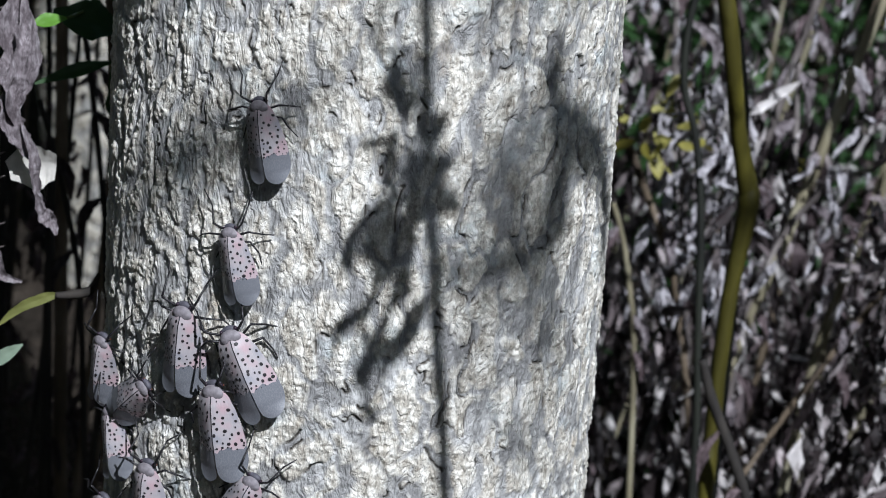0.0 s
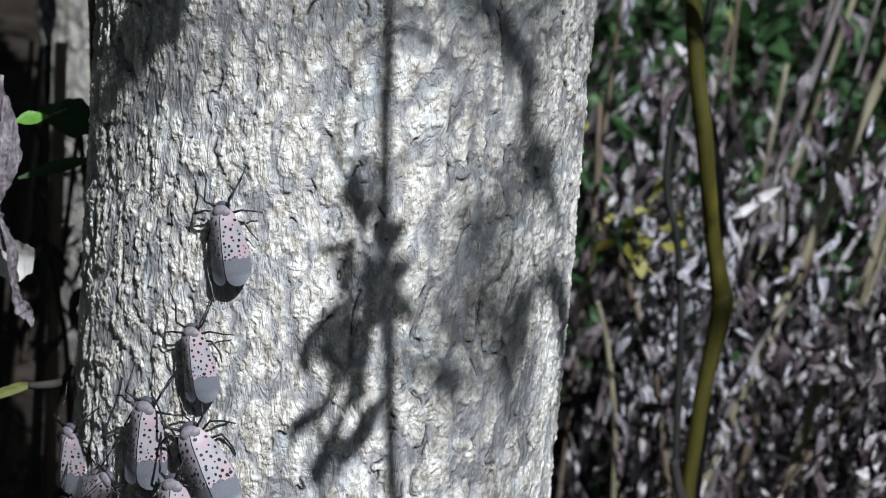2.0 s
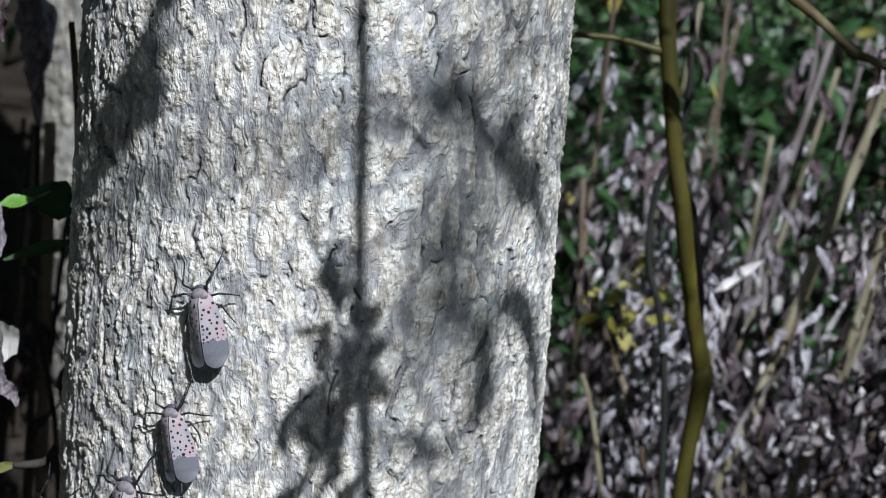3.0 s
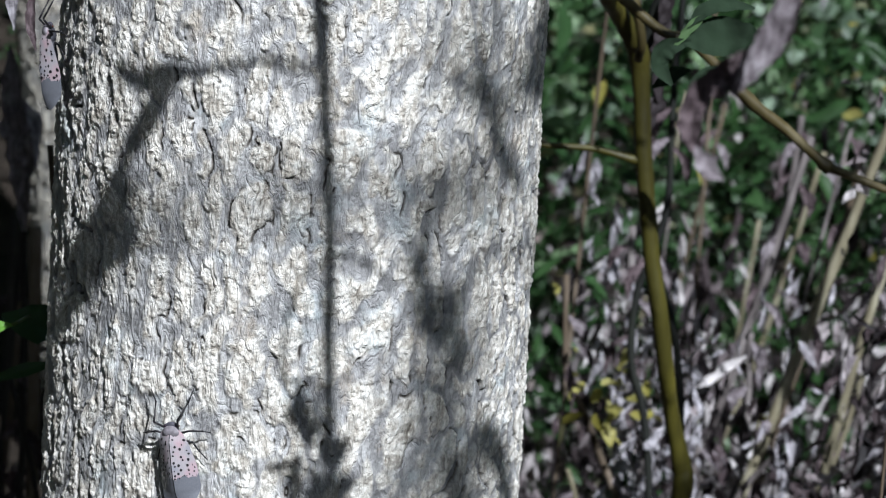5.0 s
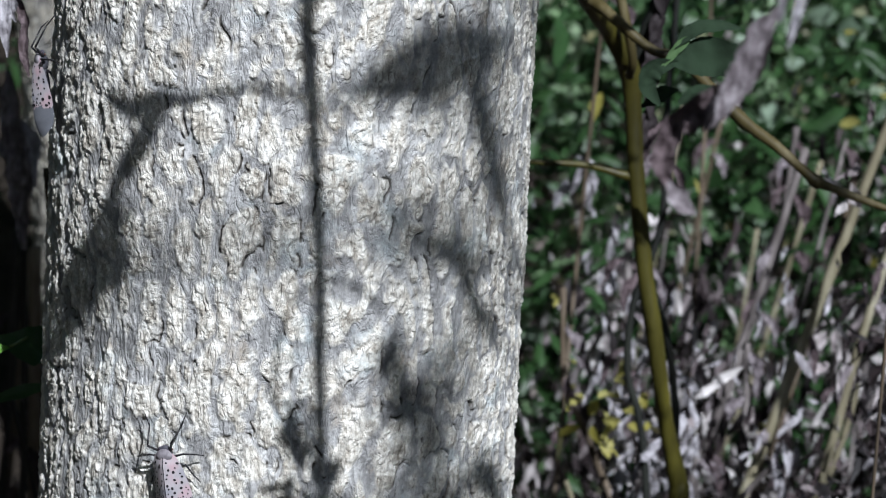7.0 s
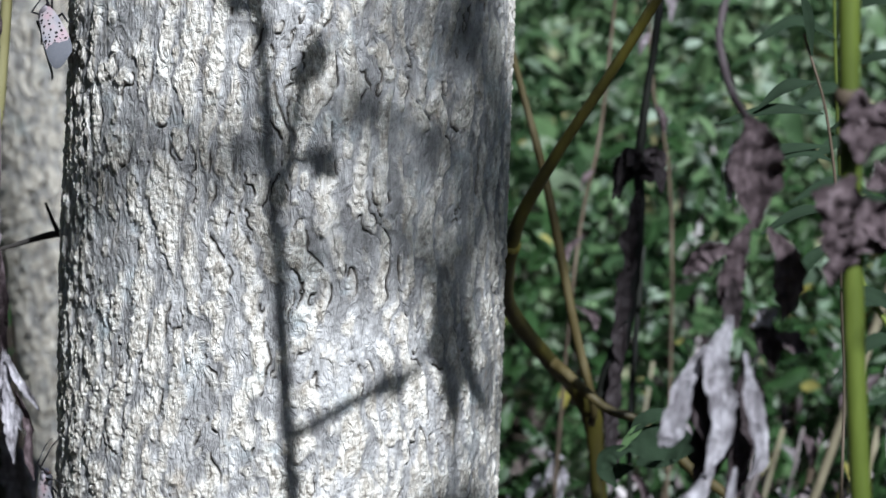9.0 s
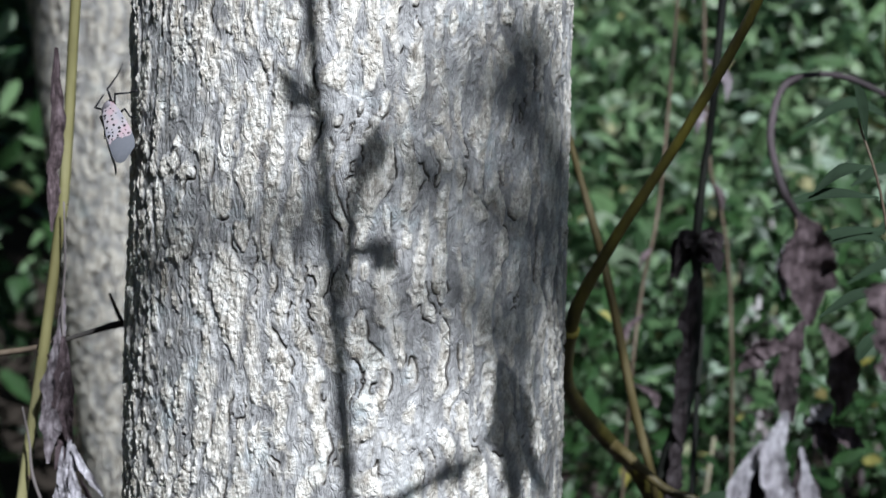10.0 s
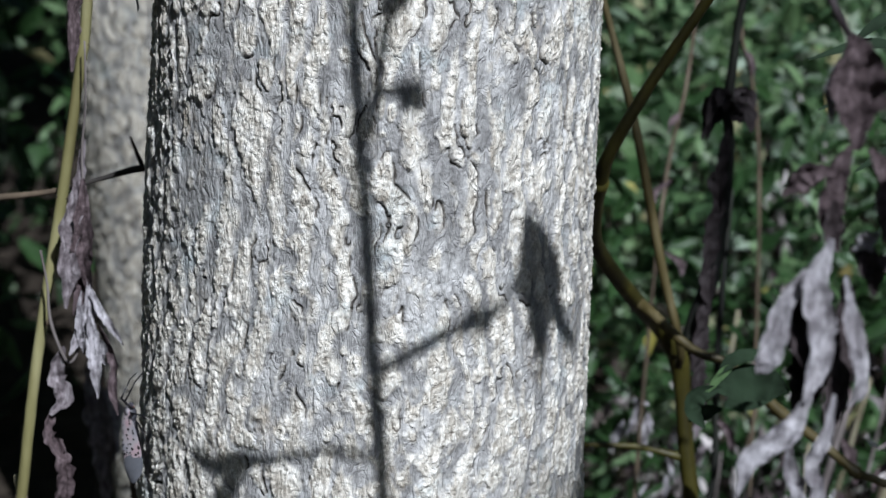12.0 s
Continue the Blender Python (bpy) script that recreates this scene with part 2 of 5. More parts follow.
def tube_data(points, steps=8, sides=10, rough=0.0, seed=0):
    """Vertices and faces of a round stem through points (x, y, z, radius)."""
    rng = np.random.default_rng(seed)
    c = curve_points(points, steps)
    verts, faces = [], []
    n = len(c)
    side = Vector((1, 0.2, 0.1)).normalized()
    for i in range(n):
        d = Vector(c[min(i + 1, n - 1), :3] - c[max(i - 1, 0), :3]).normalized()
        side = (side - d * side.dot(d)).normalized()
        up = d.cross(side)
        r = max(c[i, 3], 1e-5)
        for k in range(sides):
            a = 2 * math.pi * k / sides
            rr = r * (1 + rough * rng.normal())
            verts.append(Vector(c[i, :3]) + (side * math.cos(a) + up * math.sin(a)) * rr)
        if i:
            for k in range(sides):
                k2 = (k + 1) % sides
                faces.append(((i - 1) * sides + k, (i - 1) * sides + k2, i * sides + k2, i * sides + k))
    faces.append(tuple(range(sides))[::-1])
    faces.append(tuple((n - 1) * sides + k for k in range(sides)))
    return verts, faces


def stem(name, points, mat, parent=None, steps=8, sides=10, rough=0.03, seed=0, label=""):
    v, f = tube_data(points, steps, sides, rough, seed)
    return mesh_object(name, v, f, mat, parent, label=label)


def thing(name, label, category, group="", place=(0, 0, 0)):
    ob = new(name)
    ob.empty_display_size = 0.02
    ob.location = place
    return tagged(ob, label, category, group)


def lattice(seed):
    return np.random.default_rng(seed).random((64, 64, 64))


LATTICE = lattice(5)


def field(x, y, z):
    """Smooth value noise from 0 to 1, arrays in and out."""
    xi, yi, zi = np.floor(x).astype(int), np.floor(y).astype(int), np.floor(z).astype(int)
    fx, fy, fz = x - xi, y - yi, z - zi
    fx, fy, fz = (f * f * f * (f * (f * 6 - 15) + 10) for f in (fx, fy, fz))
    total = 0
    for dx in (0, 1):
        for dy in (0, 1):
            for dz in (0, 1):
                w = (fx if dx else 1 - fx) * (fy if dy else 1 - fy) * (fz if dz else 1 - fz)
                total = total + w * LATTICE[(xi + dx) % 64, (yi + dy) % 64, (zi + dz) % 64]
    return total


def ridged(x, y, z):
    """Sharp-crested noise from 0 to 1."""
    return 1 - np.abs(2 * field(x, y, z) - 1)


def step_up(v, lo, hi):
    t = np.clip((v - lo) / (hi - lo), 0, 1)
    return t * t * (3 - 2 * t)


def cells(u, v, layer, power):
    """Scattered cells, every other row shifted: the distance to the nearest middle, how far the cell's border is, the way to its middle, and two random numbers of the cell."""
    f1, f2 = np.full(u.shape, 9.0), np.full(u.shape, 9.0)
    ox, oy, r1, r2 = (np.zeros(u.shape) for _ in range(4))
    vi = np.floor(v).astype(int)
    for dv in (-1, 0, 1):
        row = vi + dv
        shift = 0.5 * (row % 2)
        ui = np.floor(u - shift).astype(int)
        for du in (-1, 0, 1):
            col = ui + du
            jx, jy = LATTICE[col % 64, row % 64, layer], LATTICE[col % 64, row % 64, layer + 1]
            dx = u - (col + shift + 0.5 + 0.62 * (jx - 0.5))
            dy = v - (row + 0.5 + 0.62 * (jy - 0.5))
            d = (np.abs(dx) ** power + np.abs(dy) ** power) ** (1 / power)
            near = d < f1
            f2 = np.where(near, f1, np.minimum(f2, d))
            f1 = np.where(near, d, f1)
            ox, oy = np.where(near, dx, ox), np.where(near, dy, oy)
            r1 = np.where(near, LATTICE[col % 64, row % 64, layer + 2], r1)
            r2 = np.where(near, LATTICE[col % 64, row % 64, layer + 3], r2)
    return f1, f2 - f1, ox, oy, r1, r2


def thin_line(v):
    """A line of even width along the places where v is nought."""
    slope = np.hypot(*np.gradient(v)) + 1e-6
    return np.clip(1.35 - np.abs(v) / slope, 0, 1)


def bark_relief(x, y, z, columns):
    """Spindle-shaped cork plates, rough and flaking, on a smoother skin; longer and narrower higher up. Gives the height, the cork and the cracks."""
    turn = np.arctan2(x, -y) / (2 * np.pi)
    w0 = field(x * 24 + 15, y * 24 + 7, z * 22 + 9) - 0.5
    w1 = field(x * 60 + 3, y * 60, z * 42) - 0.5
    w2 = field(x * 130 + 3, y * 130 + 9, z * 80) - 0.5
    w3 = field(x * 330 + 13, y * 330, z * 230 + 5) - 0.5
    w4 = field(x * 820 + 31, y * 820, z * 640 + 8) - 0.5
    w5 = field(x * 210 + 41, y * 210 + 2, z * 130 + 17) - 0.5
    upper = step_up(z, -0.07, 0.04)
    u = columns * (1 + 0.26 * upper) * turn + 1.7 * w0 + 1.1 * w1 + 0.55 * w2 + 0.26 * w3 + 0.1 * w4 + 1.5 * z
    # plates are about 20 mm long low down, 32 mm and narrower higher up
    v = np.where(z < -0.07, (z + 0.07) * 50, 0) + np.where(z > -0.07, (z + 0.07) * (50 - 26 * upper), 0) + 0.8 * w1 - 0.6 * w5 + 0.3 * w3 + 0.9 * (field(x * 24 + 35, y * 24, z * 22) - 0.5)
    f1, edge, ox, oy, r1, r2 = cells(u, v, 7, 1.35)
    wear = field(x * 260 + 61, y * 260, z * 170 + 3) - 0.5
    inside = step_up(edge, 0.0, 0.28)
    body = edge + 0.42 * wear + 0.26 * w3 + 0.16 * w4 + 0.2 * (r1 - 0.45) * inside - 0.07 * upper
    plate = step_up(body, -0.02, 0.56)
    cork = step_up(body, 0.02, 0.5)
    px, py, pz = x + w3 * 0.003 + w4 * 0.001, y + w3 * 0.003 + w4 * 0.001, z + w2 * 0.006
    # crumbling cork: rounded lumps with sharp creases between them
    lump = field(px * 300 + 9, py * 300, pz * 200 + 3)
    knurl = 2 * field(px * 480 + 40, py * 480 + 17, pz * 210) - 1
    clod = np.abs(knurl)
    crumb = np.abs(2 * field(px * 1050, py * 1050 + 3, pz * 520) - 1)
    crease = ridged((x + 0.35 * z) * 260 + 11 + 2.5 * w3, y * 260 + 5, z * 75 + 2.0 * w2)
    h = 0.2 + 0.36 * plate * (0.85 + 0.55 * (r2 - 0.5) * inside) + (0.25 + 0.75 * cork) * (0.12 * (lump - 0.5) + 0.22 * (clod - 0.35) + 0.3 * (crumb - 0.35)) + 0.22 * (crease - 0.5)
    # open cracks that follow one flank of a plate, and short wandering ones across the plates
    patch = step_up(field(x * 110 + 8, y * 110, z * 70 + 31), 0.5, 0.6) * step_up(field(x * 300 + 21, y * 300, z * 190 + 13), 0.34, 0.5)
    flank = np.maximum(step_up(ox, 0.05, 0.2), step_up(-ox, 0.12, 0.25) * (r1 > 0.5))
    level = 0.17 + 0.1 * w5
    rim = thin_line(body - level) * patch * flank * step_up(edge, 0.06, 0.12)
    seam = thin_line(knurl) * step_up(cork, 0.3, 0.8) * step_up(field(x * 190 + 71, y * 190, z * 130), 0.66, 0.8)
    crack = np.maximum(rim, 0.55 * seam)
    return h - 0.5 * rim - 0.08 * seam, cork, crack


def trunk(name, foot, top, radius, taper, fine_z, fine_step, half_angle, depth, ridges, mat):
    """A tree trunk with its bark as relief; fine where it faces the path."""
    zs = np.concatenate([np.linspace(foot, fine_z[0], 40, endpoint=False), np.arange(fine_z[0], fine_z[1], fine_step), np.linspace(fine_z[1], top, 40)])
    half = radians(half_angle)
    n_fine = int(2 * half * radius / fine_step)
    an = np.concatenate([np.linspace(-half, half, n_fine), np.linspace(half, 2 * math.pi - half, 30)[1:-1]]) - math.pi / 2
    A, Z = np.meshgrid(an, zs)
    X, Y = np.cos(A), np.sin(A)
    R = radius * (1 + taper * Z) + 0.0025 * (field(X * 1.3 + 5, Y * 1.3, Z * 14) - 0.5) + np.where(Z < -0.45, (Z + 0.45) ** 2 * 0.3, 0)
    H, cork, crack = bark_relief(X * radius, Y * radius, Z, ridges)
    R = R + depth * (H - 0.4)
    V = np.stack([X * R, Y * R, Z], -1).reshape(-1, 3)
    nz, na = A.shape
    i, j = np.meshgrid(np.arange(nz - 1), np.arange(na), indexing="ij")
    j2 = (j + 1) % na
    F = np.stack([i * na + j, i * na + j2, (i + 1) * na + j2, (i + 1) * na + j], -1).reshape(-1, 4)
    me = bpy.data.meshes.new(name)
    me.vertices.add(len(V))
    me.vertices.foreach_set("co", V.ravel())
    me.loops.add(F.size)
    me.loops.foreach_set("vertex_index", F.ravel())
    me.polygons.add(len(F))
    me.polygons.foreach_set("loop_start", np.arange(0, F.size, 4))
    me.polygons.foreach_set("loop_total", np.full(len(F), 4))
    at = me.attributes.new("cork", "FLOAT", "POINT")
    at.data.foreach_set("value", cork.ravel().astype(np.float32))
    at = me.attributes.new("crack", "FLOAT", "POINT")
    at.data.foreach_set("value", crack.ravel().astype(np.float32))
    me.update(calc_edges=True)
    me.polygons.foreach_set("use_smooth", np.ones(len(F), bool))
    me.materials.append(mat)
    return new(name, me)


# ---- the ground ----
def ground_height(x, y):
    return -0.62 + 0.16 * np.clip(y - 0.2, 0, 6) + 0.03 * (field(x * 3 + 20, y * 3 + 20, x * 0) - 0.5) + 0.012 * (field(x * 14 + 50, y * 14 + 20, x * 0) - 0.5)


def build_ground():
    xs = np.concatenate([-np.geomspace(60, 1.6, 14), np.linspace(-1.5, 1.5, 90), np.geomspace(1.6, 60, 14)])
    ys = np.concatenate([-np.geomspace(60, 1.6, 14), np.linspace(-1.5, 3.5, 150), np.geomspace(3.6, 90, 14)])
    X, Y = np.meshgrid(xs, ys)
    Z = ground_height(X, Y)
    n = len(xs)
    faces = [(i * n + j, i * n + j + 1, (i + 1) * n + j + 1, (i + 1) * n + j) for i in range(len(ys) - 1) for j in range(n - 1)]
    ob = mesh_object("ground", np.stack([X, Y, Z], -1).reshape(-1, 3), faces, SOIL)
    tagged(ob, "dark leaf-strewn woodland soil rising behind the trunk", "ground", kind="structure")


build_ground()
def tree(name, label, place, parts):
    ob = thing(name, label, "tree")
    ob.matrix_world = place
    for p in parts:
        p.parent = ob
    return ob


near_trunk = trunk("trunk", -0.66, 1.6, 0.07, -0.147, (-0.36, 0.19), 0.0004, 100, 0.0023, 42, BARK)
far_trunk = trunk("trunk", -0.75, 1.9, 0.058, -0.05, (-0.6, 0.3), 0.0012, 100, 0.0036, 34, SHADED_BARK)


# ---- leaves and sprays ----
def blade_data(points, widths, fold=0.25, ragged=0.0, seed=0, face=(0, -1, 0.2), across=8, steps=8):
    """A thin curved blade along points, with a fold along its midrib, a wandering margin and, when ragged, deep crinkles."""
    rng = np.random.default_rng(seed)
    pw = [(*p, w) for p, w in zip(points, widths)]
    c = curve_points(pw, steps)
    verts, faces = [], []
    n = len(c)
    wander = 0.0
    margin = [0.0, 0.0]
    ph = rng.uniform(0, 6.28, 4)
    for i in range(n):
        d = Vector(c[min(i + 1, n - 1), :3] - c[max(i - 1, 0), :3]).normalized()
        wander += rng.normal(0, 0.18) * (1 if ragged else 0.3)
        up = Vector(face) + Vector((0.5 * math.sin(wander), 0, 0.4 * math.cos(wander * 1.3) - 0.4))
        s = d.cross(up).normalized()
        nrm = s.cross(d)
        w = max(c[i, 3], 0.0002)
        margin = [0.72 * m + rng.normal(0, 0.8) for m in margin]
        for k in range(across + 1):
            v = 2 * k / across - 1
            ww = w * (1 + ragged * margin[v > 0] * abs(v) ** 2)
            crease = math.sin(i * 1.25 + 2.6 * abs(v) + ph[0]) + 0.8 * math.sin(i * 0.6 - 4.5 * v + ph[1]) + 0.6 * math.sin(7 * v + ph[2] + 0.3 * i)
            lift = fold * ww * abs(v) ** 1.3 + ragged * w * 0.75 * crease + ragged * w * 0.25 * rng.normal()
            verts.append(Vector(c[i, :3]) + s * (v * ww) + nrm * lift)
        if i:
            m = across + 1
            for k in range(across):
                faces.append(((i - 1) * m + k, (i - 1) * m + k + 1, i * m + k + 1, i * m + k))
    return verts, faces


def blade(name, points, widths, mat, parent, fold=0.25, ragged=0.0, seed=0, face=(0, -1, 0.2), label=""):
    v, f = blade_data(points, widths, fold, ragged, seed, face)
    return mesh_object(name, v, f, mat, parent, label=label)


def lens(w, n=5):
    """Widths of a pointed leaf."""
    return [w * max(0.03, math.sin(math.pi * (0.04 + 0.93 * i / (n - 1))) ** 0.8) for i in range(n)]


# ---- the lanternflies ----
def wing_material():
    m, nt, b = material("wing_lilac", 0.5, 0.4)
    c = coords(nt)
    col = ramp(nt, noise_tex(nt, c, 160, 3), [(0.35, (0.28, 0.275, 0.305)), (0.5, (0.36, 0.33, 0.345)), (0.63, (0.41, 0.3, 0.325))])
    nt.links.new(col, b.inputs["Base Color"])
    bumped(nt, b, noise_tex(nt, coords(nt, (1, 0.3, 1)), 2200, 2), 0.2, 0.0003)
    return m


def wing_tip_material():
    m, nt, b = material("wing_tip_grey", 0.45, 0.4)
    veins = node(nt, "ShaderNodeTexVoronoi", Scale=3200)
    veins.feature = "DISTANCE_TO_EDGE"
    nt.links.new(coords(nt, (1, 0.35, 1)), veins.inputs["Vector"])
    col = ramp(nt, veins.outputs["Distance"], [(0.02, (0.165, 0.17, 0.188)), (0.12, (0.125, 0.13, 0.148))])
    nt.links.new(col, b.inputs["Base Color"])
    return m


def plain_material(name, tone, rough, spec=0.4, grain=600):
    m, nt, b = material(name, rough, spec)
    c = coords(nt)
    lo = tuple(v * 0.6 for v in tone)
    hi = tuple(min(1, v * 1.35) for v in tone)
    col = ramp(nt, noise_tex(nt, c, grain, 4), [(0.3, lo), (0.7, hi)])
    nt.links.new(col, b.inputs["Base Color"])
    bumped(nt, b, noise_tex(nt, c, grain * 3, 2), 0.25, 0.0003)
    return m


WING, WING_TIP = wing_material(), wing_tip_material()
SPOT = plain_material("spot_black", (0.012, 0.01, 0.012), 0.55)
LEG = plain_material("leg_black", (0.014, 0.013, 0.015), 0.4)
BODY = plain_material("insect_body", (0.05, 0.05, 0.06), 0.55)
HEAD = plain_material("insect_head", (0.075, 0.072, 0.09), 0.6)
COLLAR = plain_material("insect_collar", (0.2, 0.182, 0.198), 0.6)
EYE = plain_material("insect_eye", (0.03, 0.02, 0.03), 0.2, 0.6)
FEELER = plain_material("feeler_orange", (0.12, 0.04, 0.02), 0.5)
MM = 0.001


def wing_point(u, v, side):
    """On the roof-like forewing: u from root to tip, v from the ridge to the outer margin; millimetres."""
    middle = 2.7
    outer = np.interp(u, [0, 0.06, 0.2, 0.4, 0.6, 0.75], [2.5, 3.4, 4.4, 5.1, 5.6, 5.8])
    outer = middle + (outer - middle) * max(0.0, 1 - max(0.0, (u - 0.72) / 0.28) ** 2.4) ** 0.5
    inner = middle - (middle - 0.12) * max(0.0, 1 - max(0.0, (u - 0.86) / 0.14) ** 2.6) ** 0.5
    outer = max(outer, inner + 0.02)
    ridge = np.interp(u, [0, 0.15, 0.5, 0.8, 1.0], [4.8, 5.8, 6.0, 5.4, 4.2])
    low = np.interp(u, [0, 0.5, 0.85, 1.0], [2.4, 1.5, 1.5, 2.6])
    x = inner + (outer - inner) * v
    z = ridge + (low - ridge) * (x / 5.4) ** 1.35
    y = 7.4 - 20.6 * u
    return Vector((side * x * MM, y * MM, z * MM))


def wing_sheet(name, u0, u1, side, mat, parent, lift=0.0, nu=26, nv=10):
    verts, faces = [], []
    for i in range(nu + 1):
        for j in range(nv + 1):
            v = j / nv
            edge = 0.02 * math.sin(9 * v + side) + 0.015 * math.sin(23 * v)
            a = u0 + (edge if u0 > 0.1 else 0)
            b = u1 + (edge if u1 < 0.95 else 0)
            u = a + (b - a) * (1 - (1 - i / nu) ** 1.7 if u1 > 0.95 else i / nu)
            verts.append(wing_point(u, v, side) + Vector((side * lift * 0.6, 0, lift)))
    m = nv + 1
    for i in range(nu):
        for j in range(nv):
            q = (i * m + j, i * m + j + 1, (i + 1) * m + j + 1, (i + 1) * m + j)
            faces.append(q if side > 0 else q[::-1])
    return mesh_object(name, verts, faces, mat, parent)


def ball_data(center, size, rings=8, sides=12):
    verts, faces = [], []
    for i in range(rings + 1):
        p = math.pi * i / rings
        for k in range(sides):
            a = 2 * math.pi * k / sides
            verts.append((center[0] + size[0] * math.sin(p) * math.cos(a), center[1] + size[1] * math.cos(p), center[2] + size[2] * math.sin(p) * math.sin(a)))
    for i in range(rings):
        for k in range(sides):
            k2 = (k + 1) % sides
            faces.append((i * sides + k, (i + 1) * sides + k, (i + 1) * sides + k2, i * sides + k2))
    return verts, faces


def ball(name, center, size, mat, parent):
    v, f = ball_data([c * MM for c in center], [c * MM for c in size])
    return mesh_object(name, v, f, mat, parent)


def lanternfly(angle, height, turn, size=1.0, seed=0, lift=0.0, tip=0.0, label="", reach=1.0):
    """angle: round the trunk from the path's side; turn: of the head, to its left; tip: roll of the body about its length."""
    rng = np.random.default_rng(seed)
    fly = thing("lanternfly", label, "insect", "lanternflies on the trunk")
    for side in (-1, 1):
        wing = wing_sheet("forewing", 0.0, 0.635, side, WING, fly)
        wing["label"] = "pinkish-grey forewing with black spots"
        wing_sheet("wing_tip", 0.63, 1.0, side, WING_TIP, wing, lift=0.00002)["label"] = "smoky grey finely veined wing tip"
        verts, faces = [], []
        rows = [(0.12, 2), (0.19, 2), (0.26, 3), (0.33, 3), (0.40, 3), (0.47, 4), (0.53, 4), (0.585, 5), (0.62, 6)]
        for u, n in rows:
            for k in range(n):
                v = (k + 0.5 + rng.uniform(-0.25, 0.25)) / n
                uu = u + rng.uniform(-0.022, 0.022)
                r = rng.uniform(0.2, 0.46) * (0.6 if u > 0.6 else 1.0)
                du, dv = r / 20.6, r / 5.4
                base = len(verts)
                ctr = wing_point(uu, v, side)
                e1 = wing_point(uu + du, v, side) - wing_point(uu - du, v, side)
                e2 = wing_point(uu, min(v + dv, 1), side) - wing_point(uu, max(v - dv, 0.01), side)
                nrm = e1.cross(e2).normalized()
                if nrm.z < 0:
                    nrm = -nrm
                stretch = rng.uniform(0.8, 1.5)
                for q in range(8):
                    a = 2 * math.pi * q / 8
                    verts.append(ctr + e1.normalized() * (r * MM * math.cos(a)) + e2.normalized() * (r * stretch * 0.8 * MM * math.sin(a)) + nrm * 0.00012)
                verts.append(ctr + nrm * 0.0002)
                faces += [(base + q, base + (q + 1) % 8, base + 8) for q in range(8)]
        mesh_object("spotting", verts, faces, SPOT, wing)["kind"] = "stuff"
    ball("abdomen", (0, -1.5, 3.0), (2.6, 7.5, 2.0), BODY, fly)
    ball("thorax", (0, 6.0, 3.3), (2.3, 2.6, 1.9), BODY, fly)
    ball("collar", (0, 6.8, 4.2), (2.5, 1.9, 0.95), COLLAR, fly)
    head = ball("head", (0, 8.6, 3.2), (1.8, 0.9, 0.9), HEAD, fly)
    for side in (-1, 1):
        ball("eye", (side * 1.7, 8.5, 3.5), (0.45, 0.5, 0.5), EYE, head)
        ball("antenna", (side * 1.8, 8.2, 2.6), (0.26, 0.26, 0.26), FEELER, head)
        plan = [((1.6, 7.6, 3), (3.8 * reach, 10.2, 5.2), (4.8 * reach, 14.8, 2.4), (6.4 * reach, 17.8, 0.3)),
                ((2.0, 6.2, 2.8), (5.4 * reach, 7.6, 4.0), (8.4 * reach, 6.6, 1.4), (10.4 * reach, 5.4, 0.3)),
                ((1.8, 4.0, 2.0), (4.8, 3.4, 1.6), (6.4, 0.6, 0.8), (7.2, -1.6, 0.3))]
        for joints in plan:
            pts = []
            for q, (x, y, z) in enumerate(joints):
                jx, jy = rng.normal(0, 0.5, 2) * (q > 0)
                pts.append((side * (x + jx) * MM, (y + jy) * MM, z * MM))
            verts, faces = [], []
            for (p, q, r) in ((pts[0], pts[1], 0.34), (pts[1], pts[2], 0.27), (pts[2], pts[3], 0.2)):
                v, f = tube_data([(*p, r * MM * 1.1), (*q, r * MM * 0.8)], 3, 6)
                faces += [tuple(i + len(verts) for i in g) for g in f]
                verts += v
            mesh_object("leg", verts, faces, LEG, fly)
    th = radians(angle)
    radius = 0.07 * (1 - 0.147 * height) + 0.0012 + lift
    out, right = Vector((math.sin(th), -math.cos(th), 0)), Vector((math.cos(th), math.sin(th), 0))
    m = Matrix((right, Vector((0, 0, 1)), out)).transposed().to_4x4()
    fly.matrix_world = Matrix.Translation(out * radius + Vector((0, 0, height))) @ m @ pose(0, 0, 0, 0, 0, turn) @ pose(0, 0, 0, 0, tip, 0) @ Matrix.Scale(size, 4)
    return fly


lanternfly(-19.7, -0.1680, 9, 1.03, 1, label="spotted grey lanternfly resting head-up on pale bark")
lanternfly(-24.8, -0.2033, 10, 0.99, 2, label="spotted lanternfly on bark with legs spread sideways", reach=1.15)
lanternfly(-36.5, -0.2300, -3, 1.2, 3, tip=10, label="spotted lanternfly clinging head-up above the cluster")
lanternfly(-22.0, -0.2330, 27, 1.22, 4, tip=12, label="spotted lanternfly with both wings showing, slanting on bark")
lanternfly(-26.4, -0.2500, 7, 1.28, 5, tip=4, lift=0.001, label="spotted lanternfly resting head-up among the cluster", reach=0.55)
lanternfly(-45.2, -0.2795, -2, 1.2, 6, tip=15, label="spotted lanternfly at the foot of the cluster")
lanternfly(-51.1, -0.2520, -48, 1.02, 7, tip=15, label="spotted lanternfly turned sideways on the bark")
lanternfly(-60.5, -0.2690, 8, 1.0, 8, tip=25, label="spotted lanternfly head-up near the trunk's shaded side")
lanternfly(-68.5, -0.2500, -14, 1.06, 9, tip=30, label="spotted lanternfly on the trunk's shaded side")
lanternfly(-65.0, -0.2970, -22, 1.1, 10, tip=25, label="spotted lanternfly low on the trunk's shaded side")
lanternfly(-20.6, -0.2725, -24, 1.08, 11, label="spotted lanternfly half hidden below another one")
